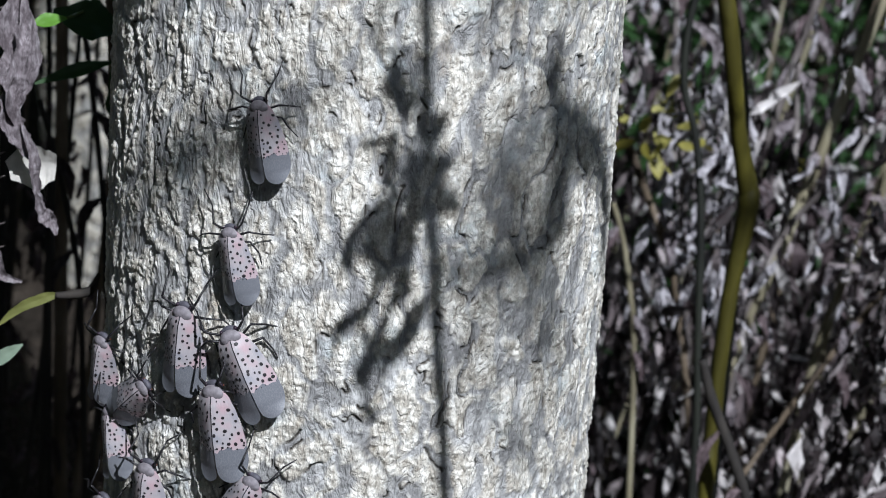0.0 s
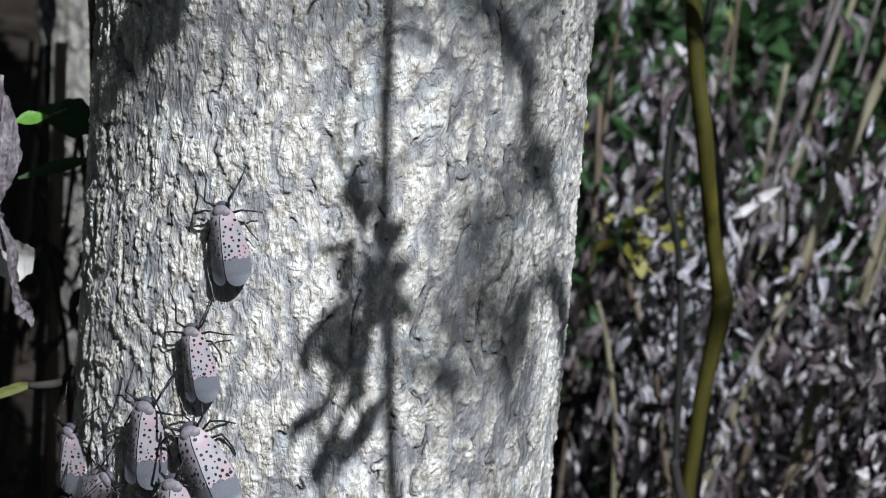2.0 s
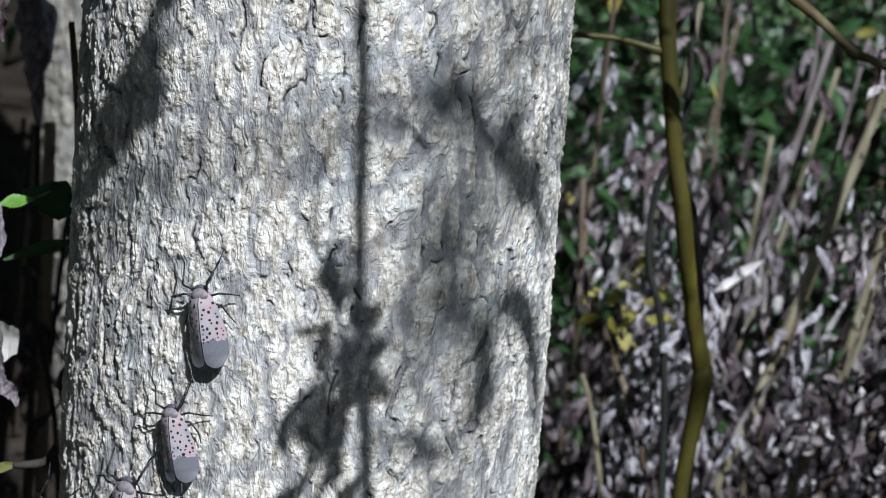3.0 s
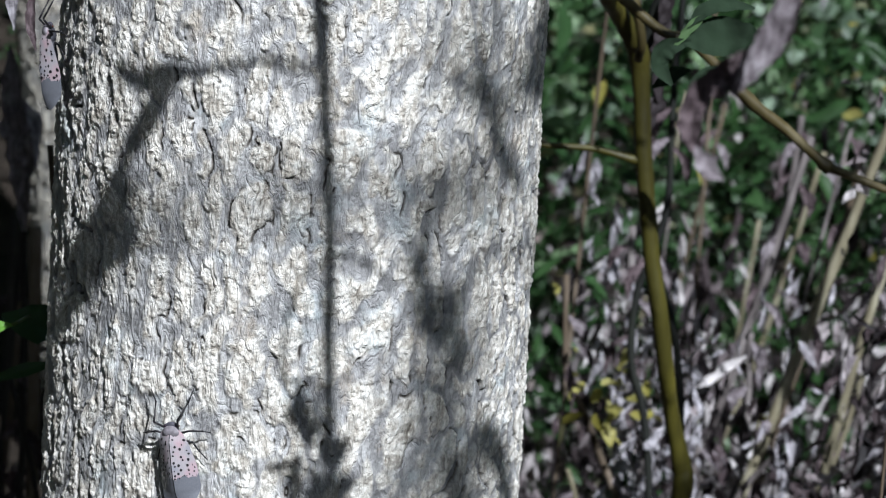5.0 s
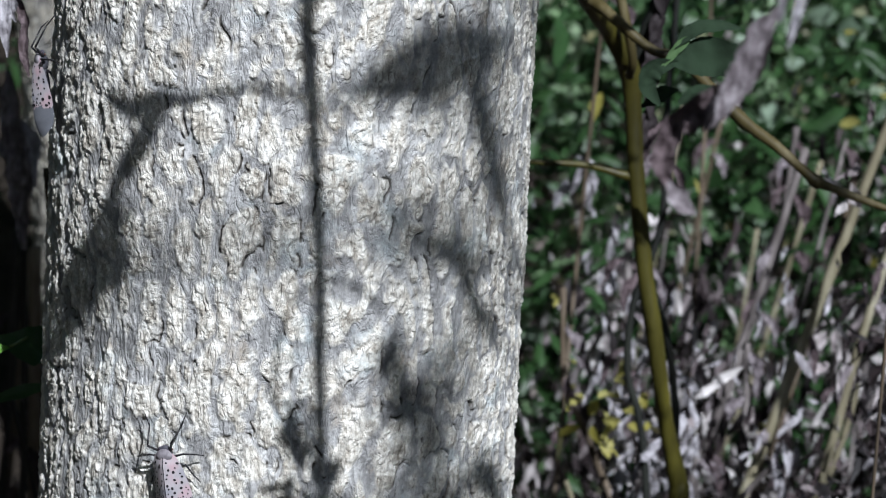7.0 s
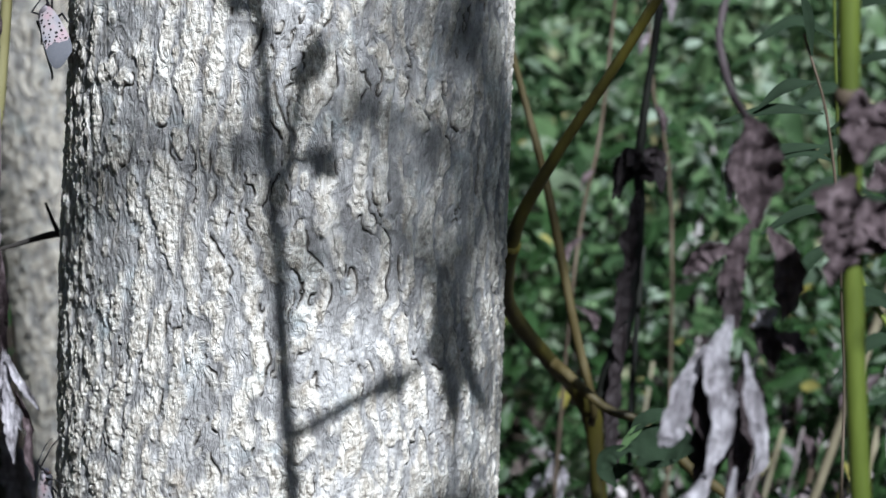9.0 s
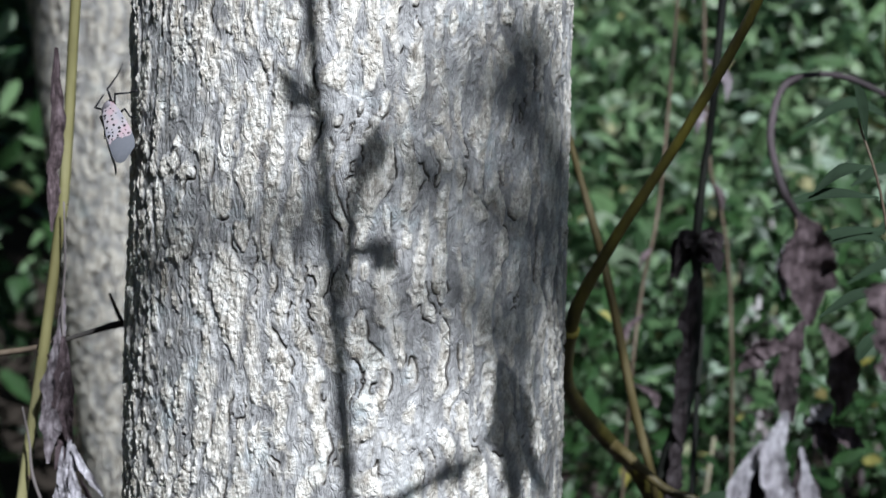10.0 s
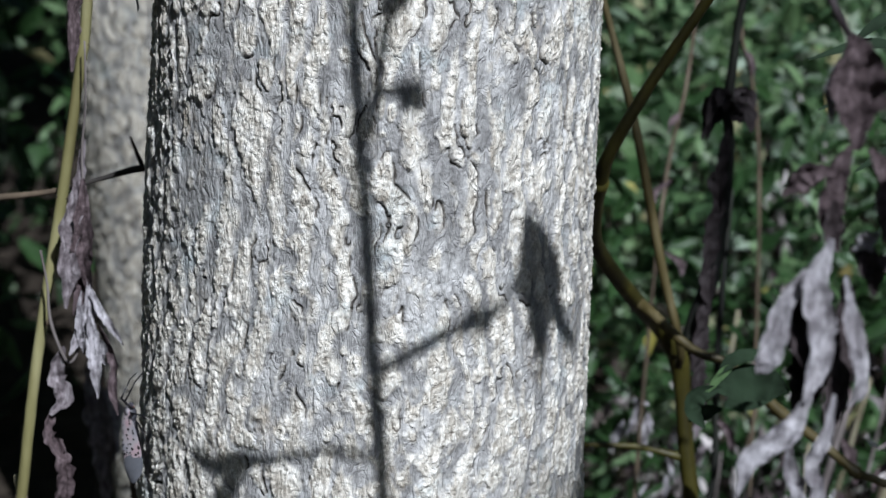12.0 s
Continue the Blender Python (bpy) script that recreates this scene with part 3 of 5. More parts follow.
lanternfly(-69.0, -0.0675, 12, 1.1, 12, tip=-4, label="pale spotted lanternfly on the shaded edge of the trunk")
lanternfly(-69.0, 0.0780, 46, 1.15, 13, tip=16, label="pale spotted lanternfly jutting from the trunk's edge", lift=0.002)

# ---- the green stem in the sun and what hangs on it; its shade falls on the trunk ----
green_plant = thing("plant_stem", "upright green plant stem with dark joints and side twigs", "plant stem")
stem("stem", [(0.165, -0.33, -0.62, 0.0022), (0.1400, -0.33, -0.15, 0.0021), (0.1290, -0.33, -0.005, 0.0020), (0.1241, -0.33, 0.03, 0.0020), (0.1198, -0.33, 0.069, 0.0020),
              (0.1150, -0.33, 0.125, 0.0020), (0.1133, -0.33, 0.161, 0.0020), (0.1070, -0.33, 0.222, 0.0022), (0.1022, -0.33, 0.278, 0.0022), (0.0967, -0.33, 0.335, 0.0021), (0.0931, -0.33, 0.374, 0.0020), (0.085, -0.33, 0.5, 0.0018)], GREEN_STEM, green_plant, 8, 12)
for jx, jz, jr in ((0.1014, 0.2886, 0.0034), (0.0958, 0.3477, 0.0030), (0.1078, 0.2145, 0.0032), (0.1163, 0.105, 0.0025)):
    v, f = ball_data((jx, -0.33, jz), (jr, jr * 1.0, jr), 8, 10)
    mesh_object("joint", v, f, BROWN_STEM, green_plant)


def sun_twig(name, pts, r0, r1, mat=BROWN_STEM, y=-0.33, parent=green_plant, seed=0):
    n = len(pts)
    return stem(name, [(x, y, z, r0 + (r1 - r0) * i / (n - 1)) for i, (x, z) in enumerate(pts)], mat, parent, 5, 8, 0.05, seed)


def sun_leaf(pts, width, mat=DRY_LEAF, y=-0.33, parent=green_plant, seed=0, ragged=0.12, fold=0.3, face=(0.1, -1, 0.6)):
    return blade("leaf", [(x, y, z) for x, z in pts], lens(width, len(pts)), mat, parent, fold, ragged, seed, face)


sun_twig("twig", [(0.1029, 0.298), (0.1044, 0.3115), (0.1066, 0.3283), (0.1076, 0.335), (0.111, 0.343)], 0.0017, 0.0013, seed=1)
sun_leaf([(0.1068, 0.330), (0.1095, 0.338), (0.1115, 0.344), (0.1125, 0.349)], 0.0042, seed=2)
sun_leaf([(0.1040, 0.334), (0.108, 0.3345), (0.1105, 0.336)], 0.0025, seed=3)
sun_twig("twig", [(0.1029, 0.303), (0.1061, 0.3099), (0.1085, 0.3100)], 0.0012, 0.001, seed=4)
sun_leaf([(0.1085, 0.3102), (0.1125, 0.3115), (0.116, 0.3100), (0.1195, 0.307)], 0.0038, seed=5)
sun_leaf([(0.094, 0.352), (0.088, 0.358), (0.084, 0.366)], 0.003, seed=6)
sun_twig("twig", [(0.1085, 0.2290), (0.1195, 0.2373), (0.1303, 0.2454), (0.1399, 0.2532), (0.1500, 0.262)], 0.0016, 0.0013, seed=7)
sun_leaf([(0.132, 0.2465), (0.140, 0.2530), (0.1475, 0.2585)], 0.0034, seed=8)
sun_leaf([(0.1565, 0.2940), (0.1590, 0.288), (0.1610, 0.278), (0.1635, 0.266), (0.1652, 0.2525)], 0.0068, seed=9)
sun_leaf([(0.1600, 0.2930), (0.1665, 0.288), (0.1710, 0.277), (0.1790, 0.2650)], 0.0052, seed=10)
sun_leaf([(0.1490, 0.2612), (0.1530, 0.270), (0.1560, 0.280), (0.1585, 0.286)], 0.0016, seed=31)
sun_leaf([(0.1550, 0.2830), (0.1600, 0.2850), (0.1650, 0.2820)], 0.0036, seed=33)
sun_leaf([(0.1720, 0.2745), (0.1765, 0.2725), (0.1835, 0.2735)], 0.0036, seed=32)
sun_leaf([(0.1635, 0.272), (0.1648, 0.262), (0.166, 0.236)], 0.0014, seed=11)
sun_twig("twig", [(0.1085, 0.2010), (0.0983, 0.2036), (0.0867, 0.203), (0.0785, 0.202), (0.0706, 0.2030), (0.0631, 0.2055), (0.0583, 0.2124)], 0.0010, 0.0016, seed=12)
sun_leaf([(0.0760, 0.2035), (0.0700, 0.2035), (0.0640, 0.2050), (0.0580, 0.2110)], 0.0036, seed=13)
sun_leaf([(0.0710, 0.2030), (0.0668, 0.1960), (0.0630, 0.1890), (0.0600, 0.1845)], 0.0036, seed=14)
sun_leaf([(0.0605, 0.1850), (0.0578, 0.1762), (0.0562, 0.1650), (0.0525, 0.1560), (0.0490, 0.1510)], 0.0072, seed=15, ragged=0.2)
# a tuft of shrivelled leaves in the axil where the curled twig leaves the stem
for k, (x, z, dx, dz, w) in enumerate(((0.1185, 0.094, -0.001, 0.013, 0.0036), (0.1200, 0.090, 0.008, 0.003, 0.0034), (0.1180, 0.088, 0.006, -0.010, 0.0040), (0.1175, 0.092, -0.0035, -0.012, 0.0040), (0.1190, 0.084, 0.011, -0.004, 0.0030), (0.1170, 0.086, -0.002, -0.014, 0.0034), (0.1188, 0.097, 0.006, 0.009, 0.0028))):
    sun_leaf([(x, z), (x + dx * 0.5, z + dz * 0.55), (x + dx, z + dz)], w, PURPLE_DRY, -0.334, seed=400 + k, ragged=0.25, fold=0.4)
# unseen twig curling over, swung about its root; set sunward to soften its shadow
hook = thing("curled_twig", "unseen curled twig with withered leaves, set sunward of the stem", "twig")
HX, HZ = 0.1225, 0.0655
sun_twig("twig", [(x - HX, z - HZ) for x, z in ((0.1225, 0.0655), (0.137, 0.067), (0.1500, 0.072), (0.158, 0.082), (0.1630, 0.100), (0.1650, 0.117))], 0.0010, 0.0016, seed=16, y=0, parent=hook)
sun_leaf([(x - HX, z - HZ) for x, z in ((0.130, 0.067), (0.141, 0.0685), (0.152, 0.073))], 0.0028, seed=17, y=0, parent=hook)
sun_leaf([(x - HX, z - HZ) for x, z in ((0.157, 0.080), (0.1630, 0.094), (0.1640, 0.108), (0.168, 0.121))], 0.0060, seed=18, y=0, parent=hook)
sun_leaf([(x - HX, z - HZ) for x, z in ((0.165, 0.115), (0.173, 0.127), (0.183, 0.128), (0.1900, 0.116), (0.192, 0.100))], 0.0055, seed=19, y=0, parent=hook)

# ---- withered leaves hanging beside the stem ----
withered = thing("withered_leaves", "cluster of withered purplish-grey leaves hanging from a dry stalk", "dead leaves")
stem("stalk", [(0.1225, -0.300, 0.118, 0.00065), (0.1100, -0.300, 0.1235, 0.00065), (0.0990, -0.305, 0.1225, 0.00065), (0.0956, -0.31, 0.1143, 0.00072), (0.0962, -0.315, 0.1080, 0.00072), (0.0978, -0.318, 0.1032, 0.00079), (0.1010, -0.314, 0.0985, 0.00072), (0.1033, -0.309, 0.0950, 0.00072), (0.1040, -0.307, 0.0850, 0.00065), (0.1045, -0.307, 0.0777, 0.00058)], PURPLE_STEM, withered)
WITHER = [
    ([(0.1008, 0.0990), (0.1030, 0.0940), (0.1036, 0.0870), (0.1042, 0.0777)], 0.0044, PURPLE_DRY),
    ([(0.1030, 0.0790), (0.1003, 0.0730), (0.0999, 0.0670), (0.1014, 0.0610)], 0.0026, PURPLE_DRY),
    ([(0.1058, 0.0790), (0.1093, 0.0730), (0.1104, 0.0670), (0.1100, 0.0610)], 0.0028, PURPLE_DRY),
    ([(0.1004, 0.0738), (0.0965, 0.0735), (0.0940, 0.0715), (0.0915, 0.0685)], 0.0022, PURPLE_DRY),
    ([(0.1004, 0.0690), (0.1003, 0.0640), (0.1020, 0.0590)], 0.0022, DUSK_DRY),
    ([(0.1, 0.0623), (0.0976, 0.0525), (0.099, 0.0423), (0.0978, 0.0308)], 0.0030, GREY_DRY),
    ([(0.0975, 0.0533), (0.0956, 0.0459), (0.0984, 0.0374), (0.0968, 0.0291)], 0.0028, DUSK_DRY),
    ([(0.0959, 0.0563), (0.0924, 0.048), (0.0901, 0.039), (0.0888, 0.0357)], 0.0021, GREY_DRY),
    ([(0.1085, 0.0590), (0.1120, 0.0568), (0.1155, 0.0552)], 0.0020, PURPLE_DRY),
    ([(0.0991, 0.0343), (0.0959, 0.0254), (0.0896, 0.0195), (0.0869, 0.0111)], 0.0021, GREY_DRY),
    ([(0.1085, 0.0640), (0.1066, 0.0622), (0.1045, 0.0600)], 0.0021, GREY_DRY),
    ([(0.1040, 0.0605), (0.1075, 0.0575), (0.1090, 0.0510)], 0.0030, DUSK_DRY),
    ([(0.0997, 0.0945), (0.0985, 0.0885), (0.0992, 0.0825)], 0.0016, GREY_DRY),
    ([(0.1031, 0.0556), (0.105, 0.0458), (0.107, 0.0354), (0.1056, 0.0305)], 0.0020, GREY_DRY),
    ([(0.0951, 0.0237), (0.0963, 0.0173), (0.0982, 0.012), (0.0985, 0.004)], 0.0016, GREY_DRY),
    ([(0.1030, 0.0330), (0.1017, 0.0246), (0.0996, 0.0181), (0.1012, 0.0128), (0.1, 0.0)], 0.0018, GREY_DRY),
    ([(0.1028, 0.0040), (0.0993, -0.0015), (0.0967, -0.0095), (0.0932, -0.0155), (0.0905, -0.0200)], 0.0022, MAUVE_DRY),
    ([(0.0985, -0.0060), (0.0936, -0.0132), (0.0879, -0.0180), (0.0841, -0.0236), (0.0843, -0.0281), (0.0867, -0.0328)], 0.0026, PURPLE_DRY),
    ([(0.0850, -0.0295), (0.0870, -0.0328), (0.0905, -0.0353)], 0.0019, MAUVE_DRY),
    ([(0.1010, -0.0010), (0.0982, -0.0090), (0.0935, -0.0140)], 0.0020, DUSK_DRY),
    ([(0.1000, 0.0560), (0.0992, 0.0450), (0.0990, 0.0350), (0.0975, 0.0260)], 0.0042, DUSK_DRY),
    ([(0.1040, 0.0540), (0.1042, 0.0430), (0.1036, 0.0320), (0.1020, 0.0230)], 0.0034, DUSK_DRY),
]
for k, (pts, w, mat) in enumerate(WITHER):
    row = [(x, -0.315 + 0.002 * math.sin(k * 2.3) + (0.001 * i if k < 16 else 0.033 if 16 <= k < 20 else 0.007), z) for i, (x, z) in enumerate(pts)]
    blade("leaf", row, lens(w, len(row)), mat, withered, 0.6, 0.14, 40 + k, (0.15, -1, 0.3 + 0.3 * math.sin(k)))

# ---- the stalk behind the trunk ----
stalk = thing("stalk", "thick yellow-green stalk with swollen joint, forking behind the trunk", "stalk")
stem("stem", [(0.150, 0.22, -0.64, 0.00333), (0.1442, 0.2, -0.40, 0.00326), (0.1440, 0.2, -0.358, 0.00318), (0.1441, 0.2, -0.3215, 0.00318), (0.1458, 0.2, -0.2907, 0.00326), (0.1485, 0.2, -0.262, 0.00429), (0.1468, 0.2, -0.252, 0.00385), (0.1405, 0.195, -0.2295, 0.00318),
              (0.1363, 0.185, -0.2124, 0.00318), (0.1306, 0.18, -0.1858, 0.00333), (0.1253, 0.18, -0.1617, 0.00318), (0.1190, 0.18, -0.1235, 0.0033), (0.1165, 0.18, -0.1027, 0.0033), (0.1137, 0.178, -0.0870, 0.0041), (0.1080, 0.172, -0.0765, 0.0034)], STALK, stalk, 6, 14)
stem("limb", [(0.1125, 0.176, -0.0835, 0.0040), (0.1045, 0.167, -0.0712, 0.0035), (0.0960, 0.145, -0.0595, 0.0032), (0.0760, 0.09, -0.0262, 0.0029), (0.0729, 0.06, -0.0056, 0.0028), (0.0735, 0.045, 0.0065, 0.0033)], STALK, stalk, 6, 12)
stem("limb", [(0.0733, 0.047, 0.005, 0.00265), (0.0763, 0.036, 0.0185, 0.00218), (0.0873, 0.02, 0.0436, 0.00187), (0.1053, 0.0, 0.0788, 0.00164), (0.1212, -0.02, 0.1144, 0.00164), (0.128, -0.03, 0.135, 0.00140)], STALK, stalk, 6, 12)
stem("limb", [(0.0940, 0.138, -0.0562, 0.0028), (0.0985, 0.13, -0.0575, 0.0022), (0.1087, 0.12, -0.0645, 0.0018), (0.1168, 0.12, -0.0699, 0.0018), (0.1265, 0.12, -0.0727, 0.0018), (0.1375, 0.12, -0.0815, 0.0019), (0.1490, 0.12, -0.0920, 0.0023), (0.1620, 0.12, -0.1008, 0.0019), (0.1734, 0.12, -0.1096, 0.0018), (0.1780, 0.12, -0.1130, 0.0026), (0.1810, 0.12, -0.1141, 0.0017), (0.1959, 0.12, -0.1188, 0.0014), (0.21, 0.12, -0.123, 0.0011)], OCHRE_STEM, stalk, 6, 10, 0.06)
# SHADE_LEAF on these leaves puts their shade into the colour
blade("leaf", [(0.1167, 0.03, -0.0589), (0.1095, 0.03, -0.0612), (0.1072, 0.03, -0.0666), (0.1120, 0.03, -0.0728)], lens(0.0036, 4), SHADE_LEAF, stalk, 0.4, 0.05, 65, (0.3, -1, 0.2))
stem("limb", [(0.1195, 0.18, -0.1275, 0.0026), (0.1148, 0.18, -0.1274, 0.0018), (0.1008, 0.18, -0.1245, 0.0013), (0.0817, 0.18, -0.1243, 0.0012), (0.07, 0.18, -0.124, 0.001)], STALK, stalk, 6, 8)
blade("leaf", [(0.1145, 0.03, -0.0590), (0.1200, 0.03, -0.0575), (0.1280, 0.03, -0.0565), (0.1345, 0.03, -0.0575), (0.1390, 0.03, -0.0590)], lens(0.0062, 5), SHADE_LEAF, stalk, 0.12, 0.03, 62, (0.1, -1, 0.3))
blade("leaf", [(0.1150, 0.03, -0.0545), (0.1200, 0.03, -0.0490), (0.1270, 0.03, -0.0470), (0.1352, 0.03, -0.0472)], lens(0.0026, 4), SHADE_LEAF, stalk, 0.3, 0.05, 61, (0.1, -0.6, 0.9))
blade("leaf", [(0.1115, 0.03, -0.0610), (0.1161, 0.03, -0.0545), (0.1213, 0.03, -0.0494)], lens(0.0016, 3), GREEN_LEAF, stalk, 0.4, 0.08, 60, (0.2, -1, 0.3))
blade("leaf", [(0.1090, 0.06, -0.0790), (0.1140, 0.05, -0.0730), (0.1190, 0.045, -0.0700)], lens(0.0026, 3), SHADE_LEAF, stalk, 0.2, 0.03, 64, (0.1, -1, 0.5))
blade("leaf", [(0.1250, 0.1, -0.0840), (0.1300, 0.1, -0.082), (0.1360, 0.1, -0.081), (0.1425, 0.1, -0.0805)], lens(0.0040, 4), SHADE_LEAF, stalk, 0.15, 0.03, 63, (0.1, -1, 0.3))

thin_stalk = thing("thin_stalk", "thin ochre stalk with pale joints beside the trunk", "stalk")
stem("stem", [(0.1132, 0.170, -0.0880, 0.0017), (0.1128, 0.162, -0.0774, 0.0017), (0.1036, 0.16, -0.0458, 0.0019), (0.0907, 0.16, 0.0076, 0.0017), (0.0772, 0.16, 0.0513, 0.0013), (0.062, 0.16, 0.10, 0.001)], OCHRE_STEM, thin_stalk, 6, 8)

# ---- thin dry and dark stems in the tangle ----
def loose_stem(name, label, pts, radius, mat, seed):
    ob = thing(name, label, "stem", "dry stems behind the trunk")
    stem("stem", [(*p, radius * (1.15 - 0.3 * i / (len(pts) - 1))) for i, p in enumerate(pts)], mat, ob, 6, 8, 0.06, seed)
    # a few shrivelled leaves still hang on it
    r = np.random.default_rng(seed + 500)
    for k in range(6):
        i = r.integers(1, len(pts))
        a, b = np.array(pts[i - 1]), np.array(pts[i])
        p = a + (b - a) * r.random()
        side = r.choice((-1, 1)) * r.uniform(0.003, 0.010)
        drop = r.uniform(0.010, 0.022)
        blade("leaf", [tuple(p), (p[0] + side, p[1] - 0.004, p[2] - drop * 0.4), (p[0] + side * 1.2, p[1] - 0.004, p[2] - drop)], lens(r.uniform(0.0014, 0.003), 3), MAUVE_DRY if k % 2 else PURPLE_DRY, ob, 0.5, 0.2, seed * 10 + k)
    return ob


dark_head = thing("dead_flower_stem", "blackened flower stem with a shrivelled seed head", "dead plant")
stem("stem", [(0.151, 0.235, -0.63, 0.0016), (0.1485, 0.215, -0.262, 0.0016), (0.1258, 0.2, -0.1617, 0.0018), (0.1175, 0.195, -0.098, 0.0026), (0.1242, 0.19, -0.0615, 0.0036), (0.1288, 0.19, -0.0334, 0.0022), (0.1299, 0.19, -0.0056, 0.0020), (0.1280, 0.19, 0.0126, 0.0022), (0.1300, 0.19, 0.045, 0.0016), (0.1317, 0.19, 0.058, 0.0016), (0.1342, 0.19, 0.1027, 0.0016), (0.137, 0.19, 0.16, 0.0012)], BLACK_STEM, dark_head, 6, 8, 0.12, 3)
for k in range(11):
    a = 0.55 * k + 0.3
    blade("bract", [(0.1285, 0.19, 0.012), (0.1285 + 0.007 * math.cos(a), 0.188 + 0.005 * math.sin(a), 0.014 + 0.004 * math.sin(2 * a)), (0.1285 + 0.010 * math.cos(a), 0.187 + 0.006 * math.sin(a), 0.007 + 0.009 * math.sin(a * 1.7))], lens(0.003, 3), DARK_LEAF, dark_head, 0.4, 0.15, 70 + k)
for k in range(9):
    z = 0.004 - 0.013 * k
    blade("leaf", [(0.1285 - 0.0006 * k, 0.188, z), (0.1265 - 0.0006 * k, 0.186, z - 0.009), (0.1245 - 0.0005 * k + 0.003 * math.sin(k * 2.0), 0.186, z - 0.02)], lens(0.0032, 3), DARK_LEAF, dark_head, 0.5, 0.2, 84 + k)

loose_stem("dry_stem", "greyish dry stem leaning through dead weeds", [(0.150, 0.37, -0.62), (0.1765, 0.38, -0.3058), (0.1819, 0.38, -0.2942), (0.2014, 0.38, -0.2107), (0.2140, 0.38, -0.1520)], 0.0021, GREY_STEM, 1)
loose_stem("dry_stem", "pale straw-coloured dry stem leaning through dead weeds", [(0.145, 0.36, -0.62), (0.1677, 0.365, -0.4469), (0.1760, 0.37, -0.3940), (0.1985, 0.375, -0.325), (0.2170, 0.38, -0.2636), (0.2409, 0.38, -0.1756), (0.275, 0.38, -0.05)], 0.0028, PALE_STEM, 2)
loose_stem("dry_stem", "pale straw-coloured dry stem leaning through dead weeds", [(0.190, 0.36, -0.62), (0.2075, 0.36, -0.4434), (0.2172, 0.365, -0.3762), (0.2370, 0.375, -0.305), (0.2491, 0.38, -0.2392), (0.27, 0.38, -0.14)], 0.0023, PALE_STEM, 3)
loose_stem("dry_stem", "charred black stem winding behind the yellow stalk", [(0.157, 0.3, -0.62), (0.1544, 0.3, -0.4229), (0.1501, 0.3, -0.3536), (0.1455, 0.3, -0.295), (0.1400, 0.3, -0.262), (0.1330, 0.3, -0.2397), (0.1335, 0.3, -0.2091), (0.1425, 0.3, -0.1733), (0.1410, 0.3, -0.1291), (0.1410, 0.3, -0.0881), (0.142, 0.3, -0.04)], 0.0017, BLACK_STEM, 4)
loose_stem("dry_stem", "brownish dry stem bowed through dead leaves", [(0.176, 0.36, -0.62), (0.1645, 0.36, -0.4548), (0.1469, 0.36, -0.3525), (0.1373, 0.36, -0.3245), (0.1290, 0.36, -0.3068), (0.1222, 0.36, -0.2907), (0.1112, 0.36, -0.2706), (0.1086, 0.36, -0.2578), (0.106, 0.36, -0.22)], 0.0017, BROWN_STEM, 5)
loose_stem("dry_stem", "short olive stem stub in the dead weeds", [(0.140, 0.34, -0.62), (0.1294, 0.34, -0.3973), (0.1232, 0.34, -0.3456), (0.1171, 0.34, -0.3193), (0.1124, 0.34, -0.3066)], 0.0014, PALE_STEM, 10)
loose_stem("dry_stem", "grey weathered upright stem among dead leaves", [(0.170, 0.38, -0.62), (0.1622, 0.38, -0.4640), (0.1558, 0.38, -0.3663), (0.1511, 0.38, -0.3376), (0.1482, 0.38, -0.3020), (0.1429, 0.38, -0.2741), (0.1389, 0.38, -0.2479), (0.136, 0.38, -0.20)], 0.0020, GREY_STEM, 11)
loose_stem("dry_stem", "greyish stem bowing beside a pale one", [(0.172, 0.39, -0.62), (0.1817, 0.39, -0.4143), (0.1895, 0.39, -0.3679), (0.1967, 0.39, -0.3424), (0.1994, 0.39, -0.3162), (0.1996, 0.39, -0.2948), (0.1986, 0.39, -0.2735), (0.197, 0.39, -0.25)], 0.0017, GREY_STEM, 12)
loose_stem("dry_stem", "slim pale stem leaning away from the trunk", [(0.215, 0.4, -0.62), (0.2236, 0.4, -0.4336), (0.2278, 0.4, -0.3750), (0.2322, 0.4, -0.3547), (0.2396, 0.4, -0.3261), (0.2463, 0.4, -0.3090), (0.254, 0.4, -0.27)], 0.0017, PALE_STEM, 13)
loose_stem("dry_stem", "dim purplish stem behind green weeds", [(0.160, 0.42, -0.62), (0.1818, 0.42, -0.3362), (0.1902, 0.42, -0.3063), (0.1994, 0.42, -0.2595), (0.2112, 0.42, -0.2133), (0.2135, 0.42, -0.1825), (0.215, 0.42, -0.15)], 0.0018, GREY_STEM, 14)
loose_stem("dry_stem", "brownish stem leaning through green weeds", [(0.180, 0.45, -0.62), (0.2148, 0.45, -0.3507), (0.2209, 0.45, -0.3261), (0.2346, 0.45, -0.2657), (0.2458, 0.45, -0.2126), (0.252, 0.45, -0.17)], 0.0020, BROWN_STEM, 15)
loose_stem("dry_stem", "dark bent stem low in the tangle", [(0.215, 0.18, -0.60), (0.1750, 0.18, -0.42), (0.1585, 0.18, -0.3787), (0.1487, 0.18, -0.355), (0.1385, 0.18, -0.3321), (0.1344, 0.18, -0.3184)], 0.0022, DARK_STEM, 6)
loose_stem("dry_stem", "pale stem with a split side shoot", [(0.262, 0.25, -0.62), (0.2659, 0.25, -0.1711), (0.2661, 0.25, -0.1451), (0.2718, 0.25, -0.1045), (0.28, 0.25, -0.02)], 0.0042, PALE_STEM, 7)
loose_stem("dry_stem", "grey weathered stem behind the green weeds", [(0.108, 0.42, -0.60), (0.118, 0.42, -0.12), (0.130, 0.42, 0.0), (0.136, 0.42, 0.12)], 0.0010, BROWN_STEM, 8)
